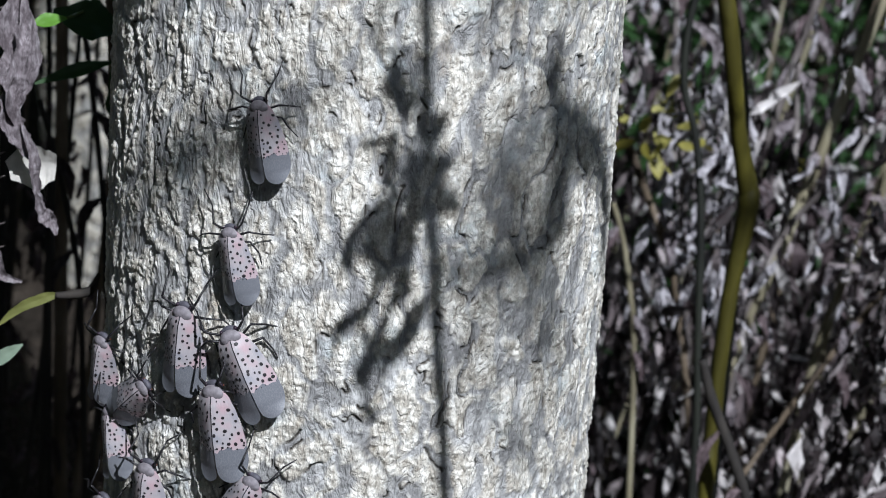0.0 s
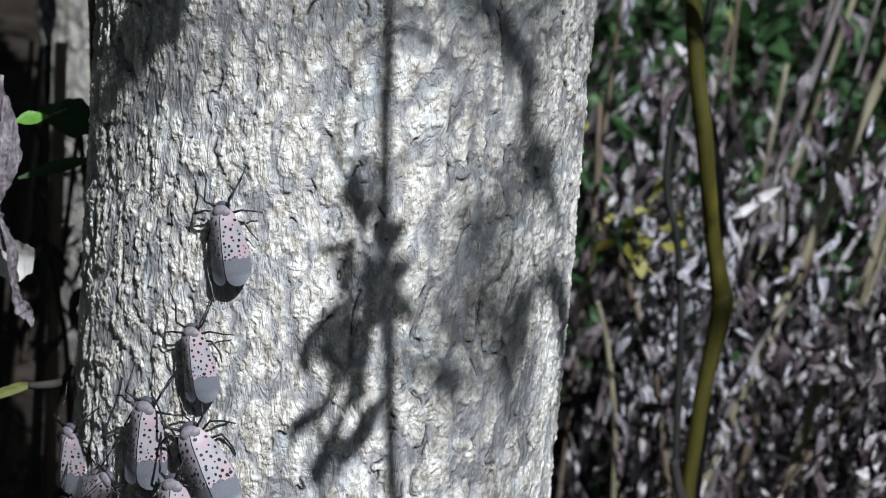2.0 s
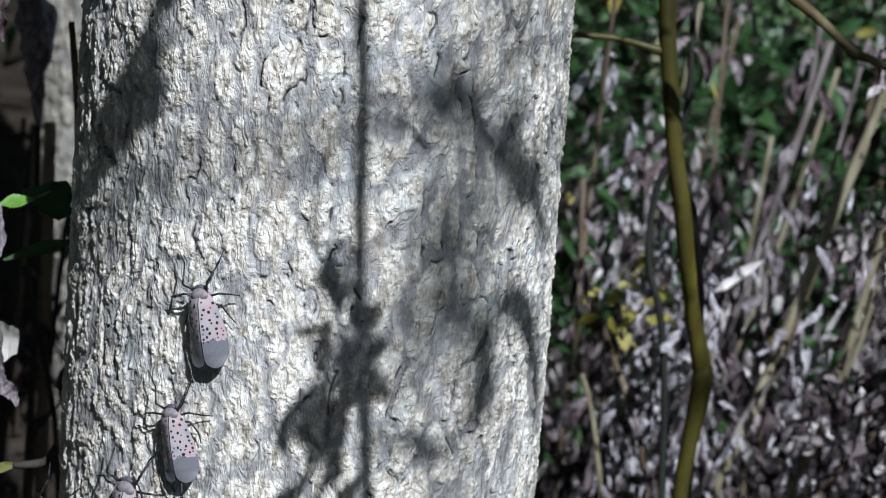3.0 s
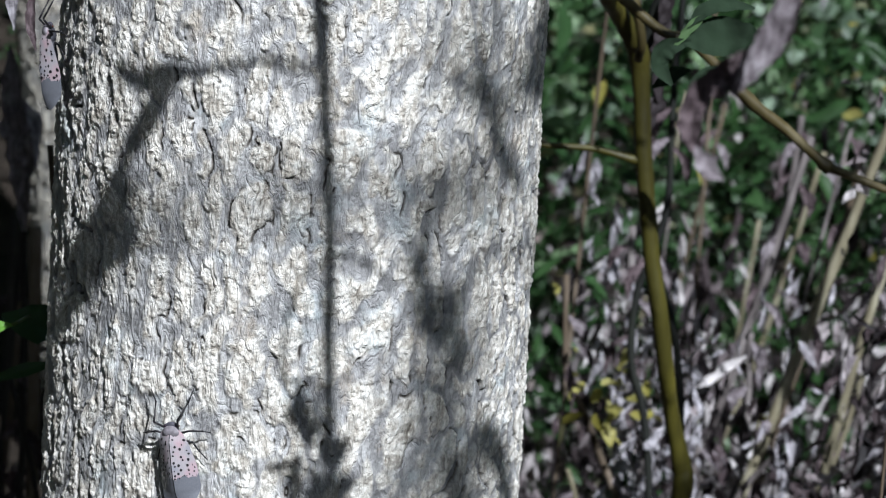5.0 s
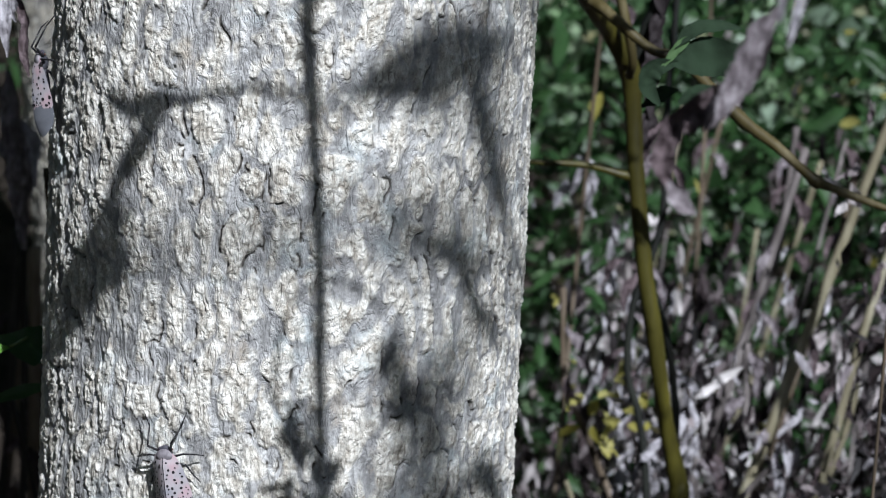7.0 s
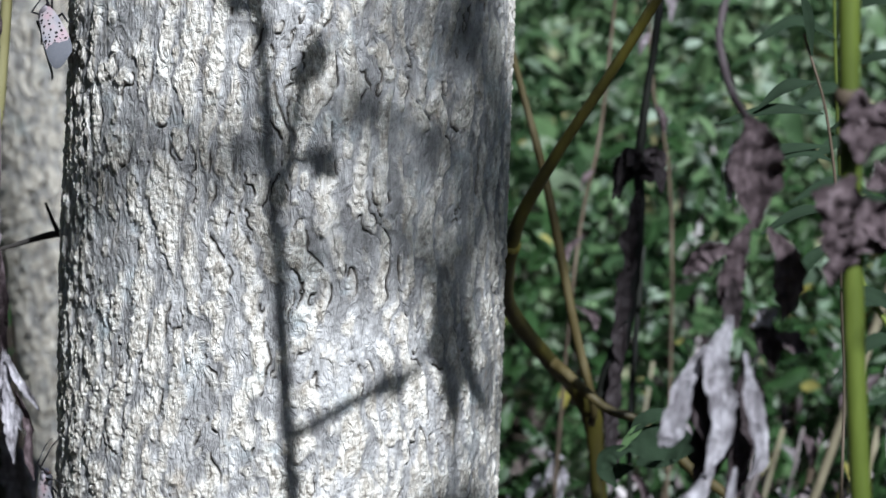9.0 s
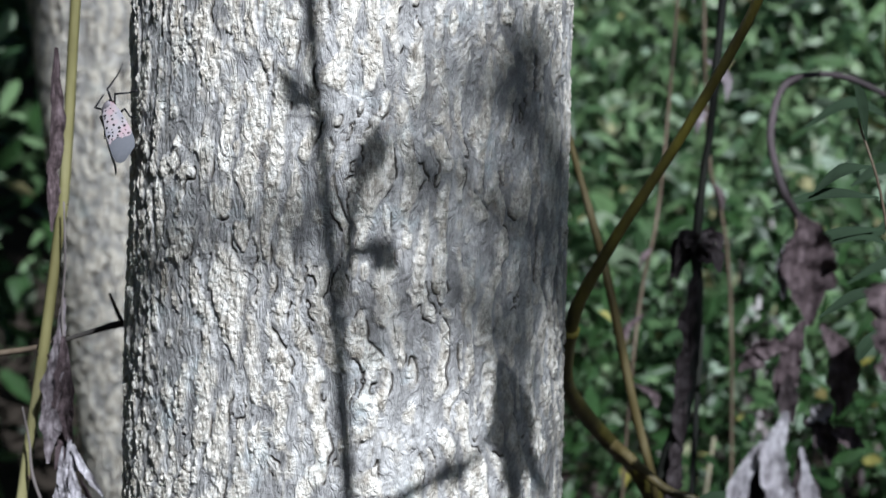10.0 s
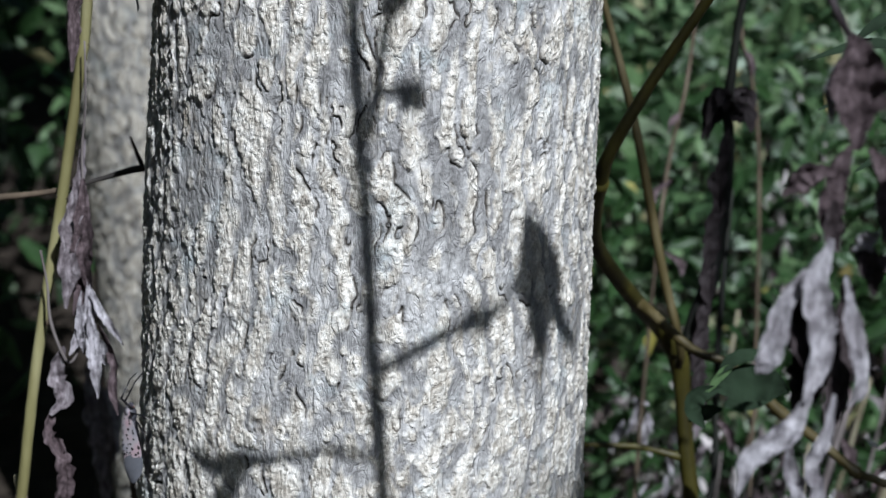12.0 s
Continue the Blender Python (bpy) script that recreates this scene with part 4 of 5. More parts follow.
loose_stem("dry_stem", "grey weathered stem behind the green weeds", [(0.190, 0.5, -0.60), (0.178, 0.5, -0.10), (0.160, 0.5, 0.02), (0.152, 0.5, 0.16)], 0.0010, BROWN_STEM, 9)
rng = np.random.default_rng(77)
for k in range(34):
    x, y = rng.uniform(0.09, 0.40), rng.uniform(0.3, 0.7)
    lean, top = rng.uniform(0.0, 0.2), rng.uniform(-0.30, -0.16)
    loose_stem("dry_stem", "thin dry stem standing in dead weeds", [(x, y, -0.6), (x + lean * 0.3, y, -0.45), (x + lean * 0.7, y + 0.01, -0.34), (x + lean, y, top)], rng.uniform(0.0007, 0.0017), (GREY_STEM, PALE_STEM, BROWN_STEM, PALE_STEM)[k % 4], 20 + k)

# a leafy sprig with narrow leaves in front of the weeds
sprig = thing("leafy_sprig", "thin sprig with narrow dark green leaves", "plant")
stem("stem", [(0.330, 0.16, -0.60, 0.0014), (0.278, 0.155, -0.16, 0.0014), (0.2425, 0.15, -0.0710, 0.0013), (0.2272, 0.15, -0.0450, 0.0012), (0.2070, 0.15, -0.0109, 0.0011), (0.1979, 0.15, 0.0488, 0.001), (0.193, 0.15, 0.10, 0.0008)], GREEN_STEM, sprig, 6, 6)
for k in range(16):
    s = k / 15
    bx = 0.2425 - 0.048 * s
    bz = -0.071 + 0.15 * s
    side = 1 if k % 2 else -1
    ln = 0.028 + 0.008 * math.sin(k)
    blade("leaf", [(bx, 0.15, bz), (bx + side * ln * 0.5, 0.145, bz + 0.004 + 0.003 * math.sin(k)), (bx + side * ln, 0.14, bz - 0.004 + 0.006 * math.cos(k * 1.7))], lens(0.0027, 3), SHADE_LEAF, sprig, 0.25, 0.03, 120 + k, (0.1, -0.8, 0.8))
sprig_b = thing("leafy_sprig", "thin sprig with narrow dark green leaves", "plant")
stem("stem", [(0.205, 0.06, -0.60, 0.0007), (0.185, 0.01, -0.1, 0.0006), (0.178, 0.0, 0.0, 0.0006), (0.170, 0.0, 0.055, 0.0005), (0.160, 0.0, 0.085, 0.0004)], BROWN_STEM, sprig_b, 6, 6)
for k, (ax, az, bx, bz) in enumerate([(0.168, 0.060, 0.1331, 0.0561), (0.165, 0.070, 0.1455, 0.0610), (0.171, 0.050, 0.1374, 0.0407), (0.172, 0.045, 0.1515, 0.0455), (0.174, 0.030, 0.150, 0.022), (0.175, 0.02, 0.158, 0.002), (0.17, 0.055, 0.19, 0.062), (0.174, 0.03, 0.196, 0.03), (0.176, 0.005, 0.2, -0.005), (0.163, 0.078, 0.157, 0.098)]):
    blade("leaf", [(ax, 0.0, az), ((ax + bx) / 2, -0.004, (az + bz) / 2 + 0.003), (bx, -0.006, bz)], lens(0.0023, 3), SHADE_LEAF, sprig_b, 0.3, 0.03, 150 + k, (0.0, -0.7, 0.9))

# ---- beside the trunk on its shaded side ----
left_stem = thing("plant_stem", "straight yellow-green stem standing close to the trunk", "plant stem")
stem("stem", [(-0.165, 0.03, -0.62, 0.0019), (-0.127, 0.02, -0.22, 0.0019), (-0.1144, 0.02, -0.1046, 0.0019), (-0.1104, 0.02, -0.0654, 0.0019), (-0.1058, 0.02, -0.0307, 0.0018), (-0.1014, 0.02, -0.0023, 0.0019), (-0.0961, 0.02, 0.0385, 0.0018), (-0.0936, 0.02, 0.0622, 0.0018), (-0.088, 0.02, 0.16, 0.0017)], OLIVE_STEM, left_stem, 8, 10)
for jx, jz in ((-0.1144, -0.1046), (-0.1075, -0.0440), (-0.1014, -0.0023), (-0.0950, 0.0480)):
    v, f = ball_data((jx, 0.02, jz), (0.0022, 0.0016, 0.0021), 6, 10)
    mesh_object("joint", v, f, BROWN_STEM, left_stem)
left_dry = thing("withered_leaves", "long curled dry leaf hanging beside the trunk", "dead leaves")
LEFT = [
    ([(-0.0955, 0.100), (-0.0963, 0.075), (-0.0980, 0.055), (-0.0972, 0.040)], 0.0030, 0),
    ([(-0.0936, 0.018), (-0.0950, 0.0031), (-0.0962, -0.0099), (-0.0970, -0.0229), (-0.0982, -0.0371)], 0.0034, 0),
    ([(-0.0930, 0.006), (-0.0921, -0.0097), (-0.0924, -0.0209), (-0.0905, -0.033)], 0.0030, 0),
    ([(-0.0945, -0.004), (-0.0940, -0.016), (-0.0950, -0.028), (-0.0962, -0.040)], 0.0032, 0),
    ([(-0.0911, -0.0268), (-0.0919, -0.0363), (-0.0946, -0.0449), (-0.0964, -0.0516)], 0.0026, 1),
    ([(-0.0900, -0.030), (-0.0864, -0.037), (-0.0827, -0.0415), (-0.079, -0.0483)], 0.0014, 1),
    ([(-0.0906, -0.0380), (-0.0882, -0.0484), (-0.0853, -0.0558)], 0.0020, 1),
    ([(-0.0880, -0.0430), (-0.0835, -0.0537), (-0.0825, -0.0640), (-0.0806, -0.0720)], 0.0018, 0),
    ([(-0.0905, -0.0340), (-0.0892, -0.0460), (-0.0878, -0.0560), (-0.0870, -0.0660)], 0.0022, 1),
    ([(-0.0925, -0.0300), (-0.0932, -0.0420), (-0.0920, -0.0520)], 0.0018, 1),
    ([(-0.0992, -0.0500), (-0.1023, -0.06), (-0.0995, -0.0665), (-0.1032, -0.0735)], 0.0032, 0),
    ([(-0.1032, -0.0734), (-0.104, -0.0802), (-0.0994, -0.0858), (-0.0984, -0.0935), (-0.1021, -0.1053)], 0.0036, 0),
    ([(-0.1000, -0.086), (-0.0975, -0.094), (-0.0990, -0.104), (-0.0975, -0.112)], 0.0024, 0),
]
for k, (pts, w, pale) in enumerate(LEFT):
    blade("leaf", [(x, 0.012 - 0.002 * pale + 0.003 * math.sin(k * 1.9 + i), z) for i, (x, z) in enumerate(pts)], lens(w, len(pts)), GREY_DRY if pale else MAUVE_DRY if k in (1, 10) else PURPLE_DRY, left_dry, 0.7, 0.2, 200 + k, (0.3, -1, 0.2))
stem("stalk", [(-0.0930, 0.012, 0.050, 0.0003), (-0.0926, 0.012, 0.030, 0.0004), (-0.0936, 0.012, 0.015, 0.0004), (-0.0930, 0.012, 0.0, 0.0004)], GREY_STEM, left_dry, 6, 6)
stem("stalk", [(-0.1068, 0.012, -0.0184, 0.0004), (-0.1045, 0.012, -0.030, 0.0004), (-0.1035, 0.012, -0.0415, 0.0006), (-0.0990, 0.012, -0.0535, 0.0006), (-0.0960, 0.012, -0.0545, 0.0006), (-0.0935, 0.012, -0.048, 0.0006)], GREY_STEM, left_dry, 6, 6)

curled = thing("withered_leaves", "grey curled dead leaf hanging on a thorny stem", "dead leaves")
CURL = [
    ([(-0.1028, -0.1500), (-0.1040, -0.1650), (-0.1025, -0.1780), (-0.1040, -0.1880)], 0.0044),
    ([(-0.1010, -0.1560), (-0.1000, -0.1700), (-0.1030, -0.1830), (-0.1020, -0.1960)], 0.0040),
    ([(-0.1050, -0.1800), (-0.1055, -0.1890), (-0.1020, -0.1970), (-0.0985, -0.2050)], 0.0034),
    ([(-0.1005, -0.1930), (-0.0975, -0.2030), (-0.0966, -0.2140), (-0.0950, -0.2220)], 0.0018),
    ([(-0.0962, -0.2150), (-0.0950, -0.2210), (-0.0922, -0.2250), (-0.0905, -0.2290)], 0.0022),
]
for k, (pts, w) in enumerate(CURL):
    blade("leaf", [(x, 0.016 + 0.003 * math.cos(k + i), z) for i, (x, z) in enumerate(pts)], lens(w, len(pts)), MAUVE_DRY, curled, 0.6, 0.2, 220 + k, (0.3, -1, 0.2))
blade("leaf", [(-0.1058, 0.024, -0.2110), (-0.1000, 0.024, -0.2092), (-0.0955, 0.024, -0.2085), (-0.0915, 0.024, -0.2088)], [0.0030, 0.0066, 0.0070, 0.0042], PALE_DRY, curled, 0.35, 0.015, 230, (0.2, -1, 0.1), "pale papery leaf fragment")
thorny = thing("thorny_stem", "pale thorny stem beside the trunk", "plant stem")
stem("stem", [(-0.150, 0.03, -0.62, 0.00115), (-0.1153, 0.03, -0.2974, 0.00115), (-0.1128, 0.03, -0.2818, 0.00108), (-0.1113, 0.03, -0.2589, 0.00108), (-0.1108, 0.03, -0.2366, 0.00108), (-0.1105, 0.03, -0.2183, 0.00101), (-0.1104, 0.03, -0.2003, 0.00101), (-0.1108, 0.03, -0.1756, 0.00101), (-0.118, 0.03, -0.10, 0.00108)], PALE_STEM, thorny, 6, 10)
for k in range(14):
    z = -0.245 + 0.0075 * k
    side = 1 if k % 3 else -1
    stem("thorn", [(-0.1112 + side * 0.0015, 0.028, z, 0.0005), (-0.1112 + side * 0.0040, 0.026, z + 0.0016, 0.0001)], GREY_STEM, thorny, 3, 5)
blade("leaf", [(-0.1104, 0.028, -0.1790), (-0.1112, 0.026, -0.168), (-0.112, 0.024, -0.150)], lens(0.0028, 3), GREEN_LEAF, thorny, 0.3, 0.05, 231)
shade_plant = thing("leafy_plant", "broad dark green leaves in the shade behind the trunk", "plant")
stem("stem", [(-0.085, 0.12, -0.60, 0.002), (-0.083, 0.11, -0.26, 0.0018), (-0.086, 0.1, -0.16, 0.0015), (-0.09, 0.1, -0.12, 0.001)], BROWN_STEM, shade_plant, 6, 8)
for k, (pts, w, mt, y) in enumerate([([(-0.077, -0.1752), (-0.0866, -0.1728), (-0.0980, -0.1700)], 0.0070, DEEP_GREEN, 0.064), ([(-0.0916, -0.1679), (-0.0971, -0.1686), (-0.1019, -0.1695)], 0.0026, BRIGHT_LEAF, 0.044),
                                     ([(-0.0792, -0.1857), (-0.0907, -0.1887), (-0.1034, -0.1933)], 0.0024, DEEP_GREEN, 0.064), ([(-0.083, -0.160), (-0.078, -0.168), (-0.074, -0.178)], 0.0065, GREEN_LEAF, 0.088), ([(-0.082, -0.195), (-0.078, -0.205), (-0.076, -0.22)], 0.006, DEEP_GREEN, 0.088)]):
    blade("leaf", [(x, y - 0.002 * i, z) for i, (x, z) in enumerate(pts)], lens(w, 3), mt, shade_plant, 0.15, 0.05, 240 + k, (-0.1, -0.7, 0.8))
    stem("petiole", [(*[pts[0][0], y, pts[0][1]], 0.0005), ((pts[0][0] - 0.084) / 2, (y + 0.105) / 2, pts[0][1] - 0.004, 0.0005), (-0.0845, 0.105, pts[0][1] - 0.014, 0.0006)], GREEN_STEM, shade_plant, 4, 6)
stray = thing("stray_leaf", "yellowing narrow leaf sticking out beside the trunk", "leaf")
blade("blade", [(-0.1051, 0.0, -0.2523), (-0.0989, 0.0, -0.2464), (-0.0906, 0.0, -0.2423), (-0.0860, 0.0, -0.2414)], lens(0.0016, 4), OLIVE_LEAF, stray, 0.3, 0.05, 250)
stem("tip", [(-0.0880, 0.0, -0.2417, 0.0010), (-0.0839, 0.0, -0.2413, 0.0013), (-0.0780, 0.0, -0.2396, 0.0014), (-0.0753, 0.0, -0.2341, 0.0006)], DARK_STEM, stray, 5, 6)
stray_b = thing("stray_leaf", "small grey-green leaf beside the trunk", "leaf")
blade("blade", [(-0.1071, 0.0, -0.2660), (-0.1029, 0.0, -0.2615), (-0.0976, 0.0, -0.2577)], lens(0.0022, 3), GREY_GREEN, stray_b, 0.3, 0.05, 251)
spur = thing("thorn_twig", "black forked dead twig on the trunk's edge", "twig")
stem("twig", [(-0.100, 0.025, 0.0000, 0.0008), (-0.0900, 0.028, 0.0030, 0.0008), (-0.0800, 0.03, 0.0060, 0.0012), (-0.0740, 0.03, 0.0070, 0.0013), (-0.0630, 0.02, 0.0080, 0.0013)], DARK_STEM, spur, 5, 7)
stem("twig", [(-0.175, 0.03, -0.012, 0.0014), (-0.150, 0.027, -0.0085, 0.0013), (-0.125, 0.025, -0.0045, 0.0012), (-0.1085, 0.025, -0.0020, 0.0010), (-0.0985, 0.0255, 0.0004, 0.0009)], BROWN_STEM, spur, 5, 7, label="orange-brown living part of the twig")
stem("twig", [(-0.0765, 0.03, 0.0066, 0.0009), (-0.0785, 0.03, 0.0110, 0.0007), (-0.0810, 0.03, 0.0170, 0.0004)], DARK_STEM, spur, 5, 7)

low_dead = thing("withered_leaves", "small shrivelled leaves clinging to the thorny stem", "dead leaves")
blade("leaf", [(-0.1100, 0.028, -0.2240), (-0.1144, 0.027, -0.2290), (-0.1155, 0.027, -0.2369), (-0.1141, 0.027, -0.2479)], lens(0.0026, 4), GREY_DRY, low_dead, 0.5, 0.18, 260)
blade("leaf", [(-0.1100, 0.028, -0.2370), (-0.109, 0.027, -0.2402), (-0.108, 0.027, -0.2456), (-0.1019, 0.027, -0.2476)], lens(0.0018, 4), MAUVE_DRY, low_dead, 0.5, 0.18, 261)

# dark dead stems crowding the shaded gap between the two trunks
GAP_STEMS = [
    ([(-0.1180, 0.3, -0.62), (-0.1236, 0.3, -0.4527), (-0.1252, 0.3, -0.3513), (-0.1260, 0.3, -0.2632), (-0.1269, 0.3, -0.20)], 0.0030),
    ([(-0.090, 0.25, -0.62), (-0.0990, 0.25, -0.36), (-0.1012, 0.25, -0.3052), (-0.1044, 0.25, -0.272), (-0.1093, 0.25, -0.2328), (-0.1119, 0.25, -0.2192)], 0.0013),
    ([(-0.100, 0.25, -0.62), (-0.108, 0.25, -0.40), (-0.1112, 0.25, -0.33), (-0.1168, 0.25, -0.2943), (-0.128, 0.25, -0.25)], 0.0012),
]
rng = np.random.default_rng(91)
for k in range(13):
    x, y = rng.uniform(-0.185, -0.115), rng.uniform(0.28, 0.6)
    x -= (y - 0.28) * 0.12
    lean, top = rng.uniform(-0.05, 0.04), rng.uniform(-0.30, -0.21)
    GAP_STEMS.append(([(x, y, -0.62), (x + lean * 0.4, y, -0.48), (x + lean * 0.8, y, -0.34), (x + lean, y, top)], rng.uniform(0.001, 0.0024)))
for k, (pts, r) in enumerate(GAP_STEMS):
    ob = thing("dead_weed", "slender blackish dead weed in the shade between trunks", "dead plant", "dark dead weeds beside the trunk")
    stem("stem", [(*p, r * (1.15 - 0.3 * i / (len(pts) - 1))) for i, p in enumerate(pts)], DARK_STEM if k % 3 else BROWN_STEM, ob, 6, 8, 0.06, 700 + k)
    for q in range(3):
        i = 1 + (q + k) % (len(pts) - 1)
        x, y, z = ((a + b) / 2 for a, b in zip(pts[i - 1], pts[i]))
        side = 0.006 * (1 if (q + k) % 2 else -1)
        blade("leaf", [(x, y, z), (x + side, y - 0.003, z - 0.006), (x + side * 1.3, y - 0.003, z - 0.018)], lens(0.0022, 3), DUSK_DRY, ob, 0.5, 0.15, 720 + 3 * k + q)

hanging = thing("withered_leaves", "mottled mauve dead leaf hanging on a dark stem", "dead leaves")
stem("stalk", [(-0.129, 0.31, -0.62, 0.0015), (-0.1335, 0.31, -0.21, 0.0012), (-0.1385, 0.308, -0.140, 0.0009), (-0.1405, 0.302, -0.122, 0.0006)], DARK_STEM, hanging, 6, 8)
blade("leaf", [(-0.1402, 0.302, -0.1240), (-0.1364, 0.298, -0.1474), (-0.1323, 0.296, -0.1738), (-0.1307, 0.296, -0.2005)], lens(0.0062, 4), MAUVE_DRY, hanging, 0.5, 0.18, 270, (0.2, -1, 0.2))
blade("leaf", [(-0.1380, 0.304, -0.1420), (-0.1310, 0.302, -0.1560), (-0.1275, 0.300, -0.1740)], lens(0.0040, 3), GREY_DRY, hanging, 0.5, 0.18, 271, (0.2, -1, 0.2))


# ---- undergrowth ----
def leaf_cloud(name, count, place, size, mat, label, category, seed, curl=0.5, droop=0.4, narrow=0.35, parent=None, kind="stuff", ragged=0.0):
    """Many small folded, curled leaves in one mesh. place(rng, n) gives their positions."""
    rng = np.random.default_rng(seed)
    P = place(rng, count)
    count = len(P)
    L = rng.uniform(size[0], size[1], count) * rng.uniform(0.7, 1.2, count)
    W = L * narrow * rng.uniform(0.7, 1.3, count)
    yaw = rng.uniform(0, 2 * np.pi, count)
    pitch = rng.normal(-droop, 0.5, count)
    d = np.stack([np.cos(yaw) * np.cos(pitch), np.sin(yaw) * np.cos(pitch), np.sin(pitch)], -1)
    up = rng.normal(0, 0.55, (count, 3)) + np.array([0, -0.35, 0.8])
    s = np.cross(d, up)
    s /= np.linalg.norm(s, axis=1, keepdims=True)
    n = np.cross(s, d)
    verts = np.zeros((count, 11, 3))
    bend = rng.normal(-curl * 0.5, curl * 0.5, count)
    fold = rng.uniform(0.05, 0.6, count) * (0.5 + curl)
    for k, (t, w) in enumerate([(0.0, 0.03), (0.25, 0.8), (0.55, 1.0), (0.82, 0.6), (1.0, 0.02)]):
        mid = P + d * (L * t)[:, None] + n * (bend * L * t * t)[:, None]
        if k == 0:
            verts[:, 0] = mid
        elif k == 4:
            verts[:, 10] = mid
        else:
            o = 1 + (k - 1) * 3
            verts[:, o] = mid
            lift = n * (fold * W * w * 0.5)[:, None]
            torn = 1 + ragged * rng.uniform(-0.8, 0.5, (2, count))
            twist = ragged * rng.normal(0, 0.7, count)
            wave = ragged * rng.normal(0, 0.25, (2, count)) * W
            side = s * np.cos(twist)[:, None] + n * np.sin(twist)[:, None]
            verts[:, o] += n * wave[0][:, None] + s * wave[1][:, None]
            verts[:, o + 1] = mid + side * (W * w * 0.5 * torn[0])[:, None] + lift
            verts[:, o + 2] = mid - side * (W * w * 0.5 * torn[1])[:, None] + lift
    tri = np.array([(0, 1, 2), (0, 3, 1), (1, 4, 5), (1, 5, 2), (1, 3, 6), (1, 6, 4), (4, 7, 8), (4, 8, 5), (4, 6, 9), (4, 9, 7), (7, 10, 8), (7, 9, 10)])
    F = (np.arange(count)[:, None, None] * 11 + tri[None]).reshape(-1, 3)
    V = verts.reshape(-1, 3)
    me = bpy.data.meshes.new(name)
    me.vertices.add(len(V))
    me.vertices.foreach_set("co", V.ravel())
    me.loops.add(F.size)
    me.loops.foreach_set("vertex_index", F.ravel())
    me.polygons.add(len(F))
    me.polygons.foreach_set("loop_start", np.arange(0, F.size, 3))
    me.polygons.foreach_set("loop_total", np.full(len(F), 3))
    me.update(calc_edges=True)
    me.polygons.foreach_set("use_smooth", np.full(len(F), ragged < 0.6))
    me.materials.append(mat)
    ob = new(name, me)
    if parent:
        ob.parent = parent
        return ob
    return tagged(ob, label, category, kind=kind)


def herbs(y0, y1, top, x0, x1, clumps, spread=0.06):
    def place(rng, n):
        cx, cy = rng.uniform(x0, x1, clumps), rng.uniform(y0, y1, clumps)
        k = rng.integers(0, clumps, n)
        x, y = cx[k] + rng.normal(0, spread, n), cy[k] + rng.normal(0, spread, n)
        h = rng.random(n) ** 0.8 * (top * (0.55 + 0.45 * rng.random(clumps)))[k]
        return np.stack([x, y, ground_height(x, y) + h], -1)
    return place


def litter(rng, n):
    x, y = rng.normal(0.5, 0.75, n * 3), rng.normal(0.9, 1.0, n * 3)
    keep = (x > -0.05) | (y < 0.1)
    x, y = x[keep][:n], y[keep][:n]
    return np.stack([x, y, ground_height(x, y) + rng.random(len(x)) * 0.03], -1)


def strands(x0, x1, y0, y1, z0, z1, clumps):
    """Leaves hanging in upright strands, as on dead weed stems."""
    def place(rng, n):
        cx, cy, ct = rng.uniform(x0, x1, clumps), rng.uniform(y0, y1, clumps), rng.uniform(z0 + 0.1, z1, clumps)
        lean = rng.normal(0.12, 0.2, clumps)
        k = rng.integers(0, clumps, n)
        z = z0 + rng.random(n) * (ct[k] - z0)
        return np.stack([cx[k] + lean[k] * (z - z0) + rng.normal(0, 0.009, n), cy[k] + rng.normal(0, 0.012, n), z], -1)
    return place


leaf_cloud("undergrowth", 15000, herbs(0.85, 2.7, 0.62, -0.1, 1.2, 210, 0.05), (0.012, 0.04), GREEN_LEAF, "dense green weeds filling the ground behind the trunk", "weeds", 3, narrow=0.42, ragged=0.35)
leaf_cloud("undergrowth", 5000, herbs(0.85, 2.4, 0.62, -0.1, 1.1, 160, 0.05), (0.02, 0.055), GREEN_LEAF, "narrow-leaved green weeds behind the trunk", "weeds", 15, narrow=0.2, ragged=0.3)
leaf_cloud("undergrowth", 700, herbs(0.9, 2.0, 0.6, -0.05, 0.9, 120, 0.04), (0.016, 0.03), GREY_GREEN, "round pale bluish-green leaves among the weeds", "weeds", 16, 0.3, 0.2, 0.75, ragged=0.2)
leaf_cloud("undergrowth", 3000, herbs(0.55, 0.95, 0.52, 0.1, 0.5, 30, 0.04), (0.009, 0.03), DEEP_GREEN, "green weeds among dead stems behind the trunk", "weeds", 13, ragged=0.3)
leaf_cloud("undergrowth", 6500, herbs(1.5, 2.8, 0.8, 0.0, 1.3, 70, 0.06), (0.014, 0.045), FAR_GREEN, "taller light green weeds behind the trunk", "weeds", 63, narrow=0.4, ragged=0.3)
leaf_cloud("undergrowth", 20000, herbs(2.4, 6.5, 1.1, -0.6, 3.0, 130, 0.16), (0.035, 0.085), FAR_GREEN, "light green weeds farther back on the slope", "weeds", 23)
leaf_cloud("undergrowth", 900, herbs(0.9, 2.0, 0.6, -0.75, -0.25, 14), (0.02, 0.05), GREEN_LEAF, "sparse green weeds in the shade", "weeds", 33)
# added to cover lit ground; dark leaf colour stands in for deep shade
leaf_cloud("undergrowth", 6000, herbs(1.2, 3.4, 0.5, -1.7, -0.3, 60, 0.12), (0.03, 0.06), DEEP_GREEN, "added weeds with deep shade put into their leaf colour", "weeds", 43)
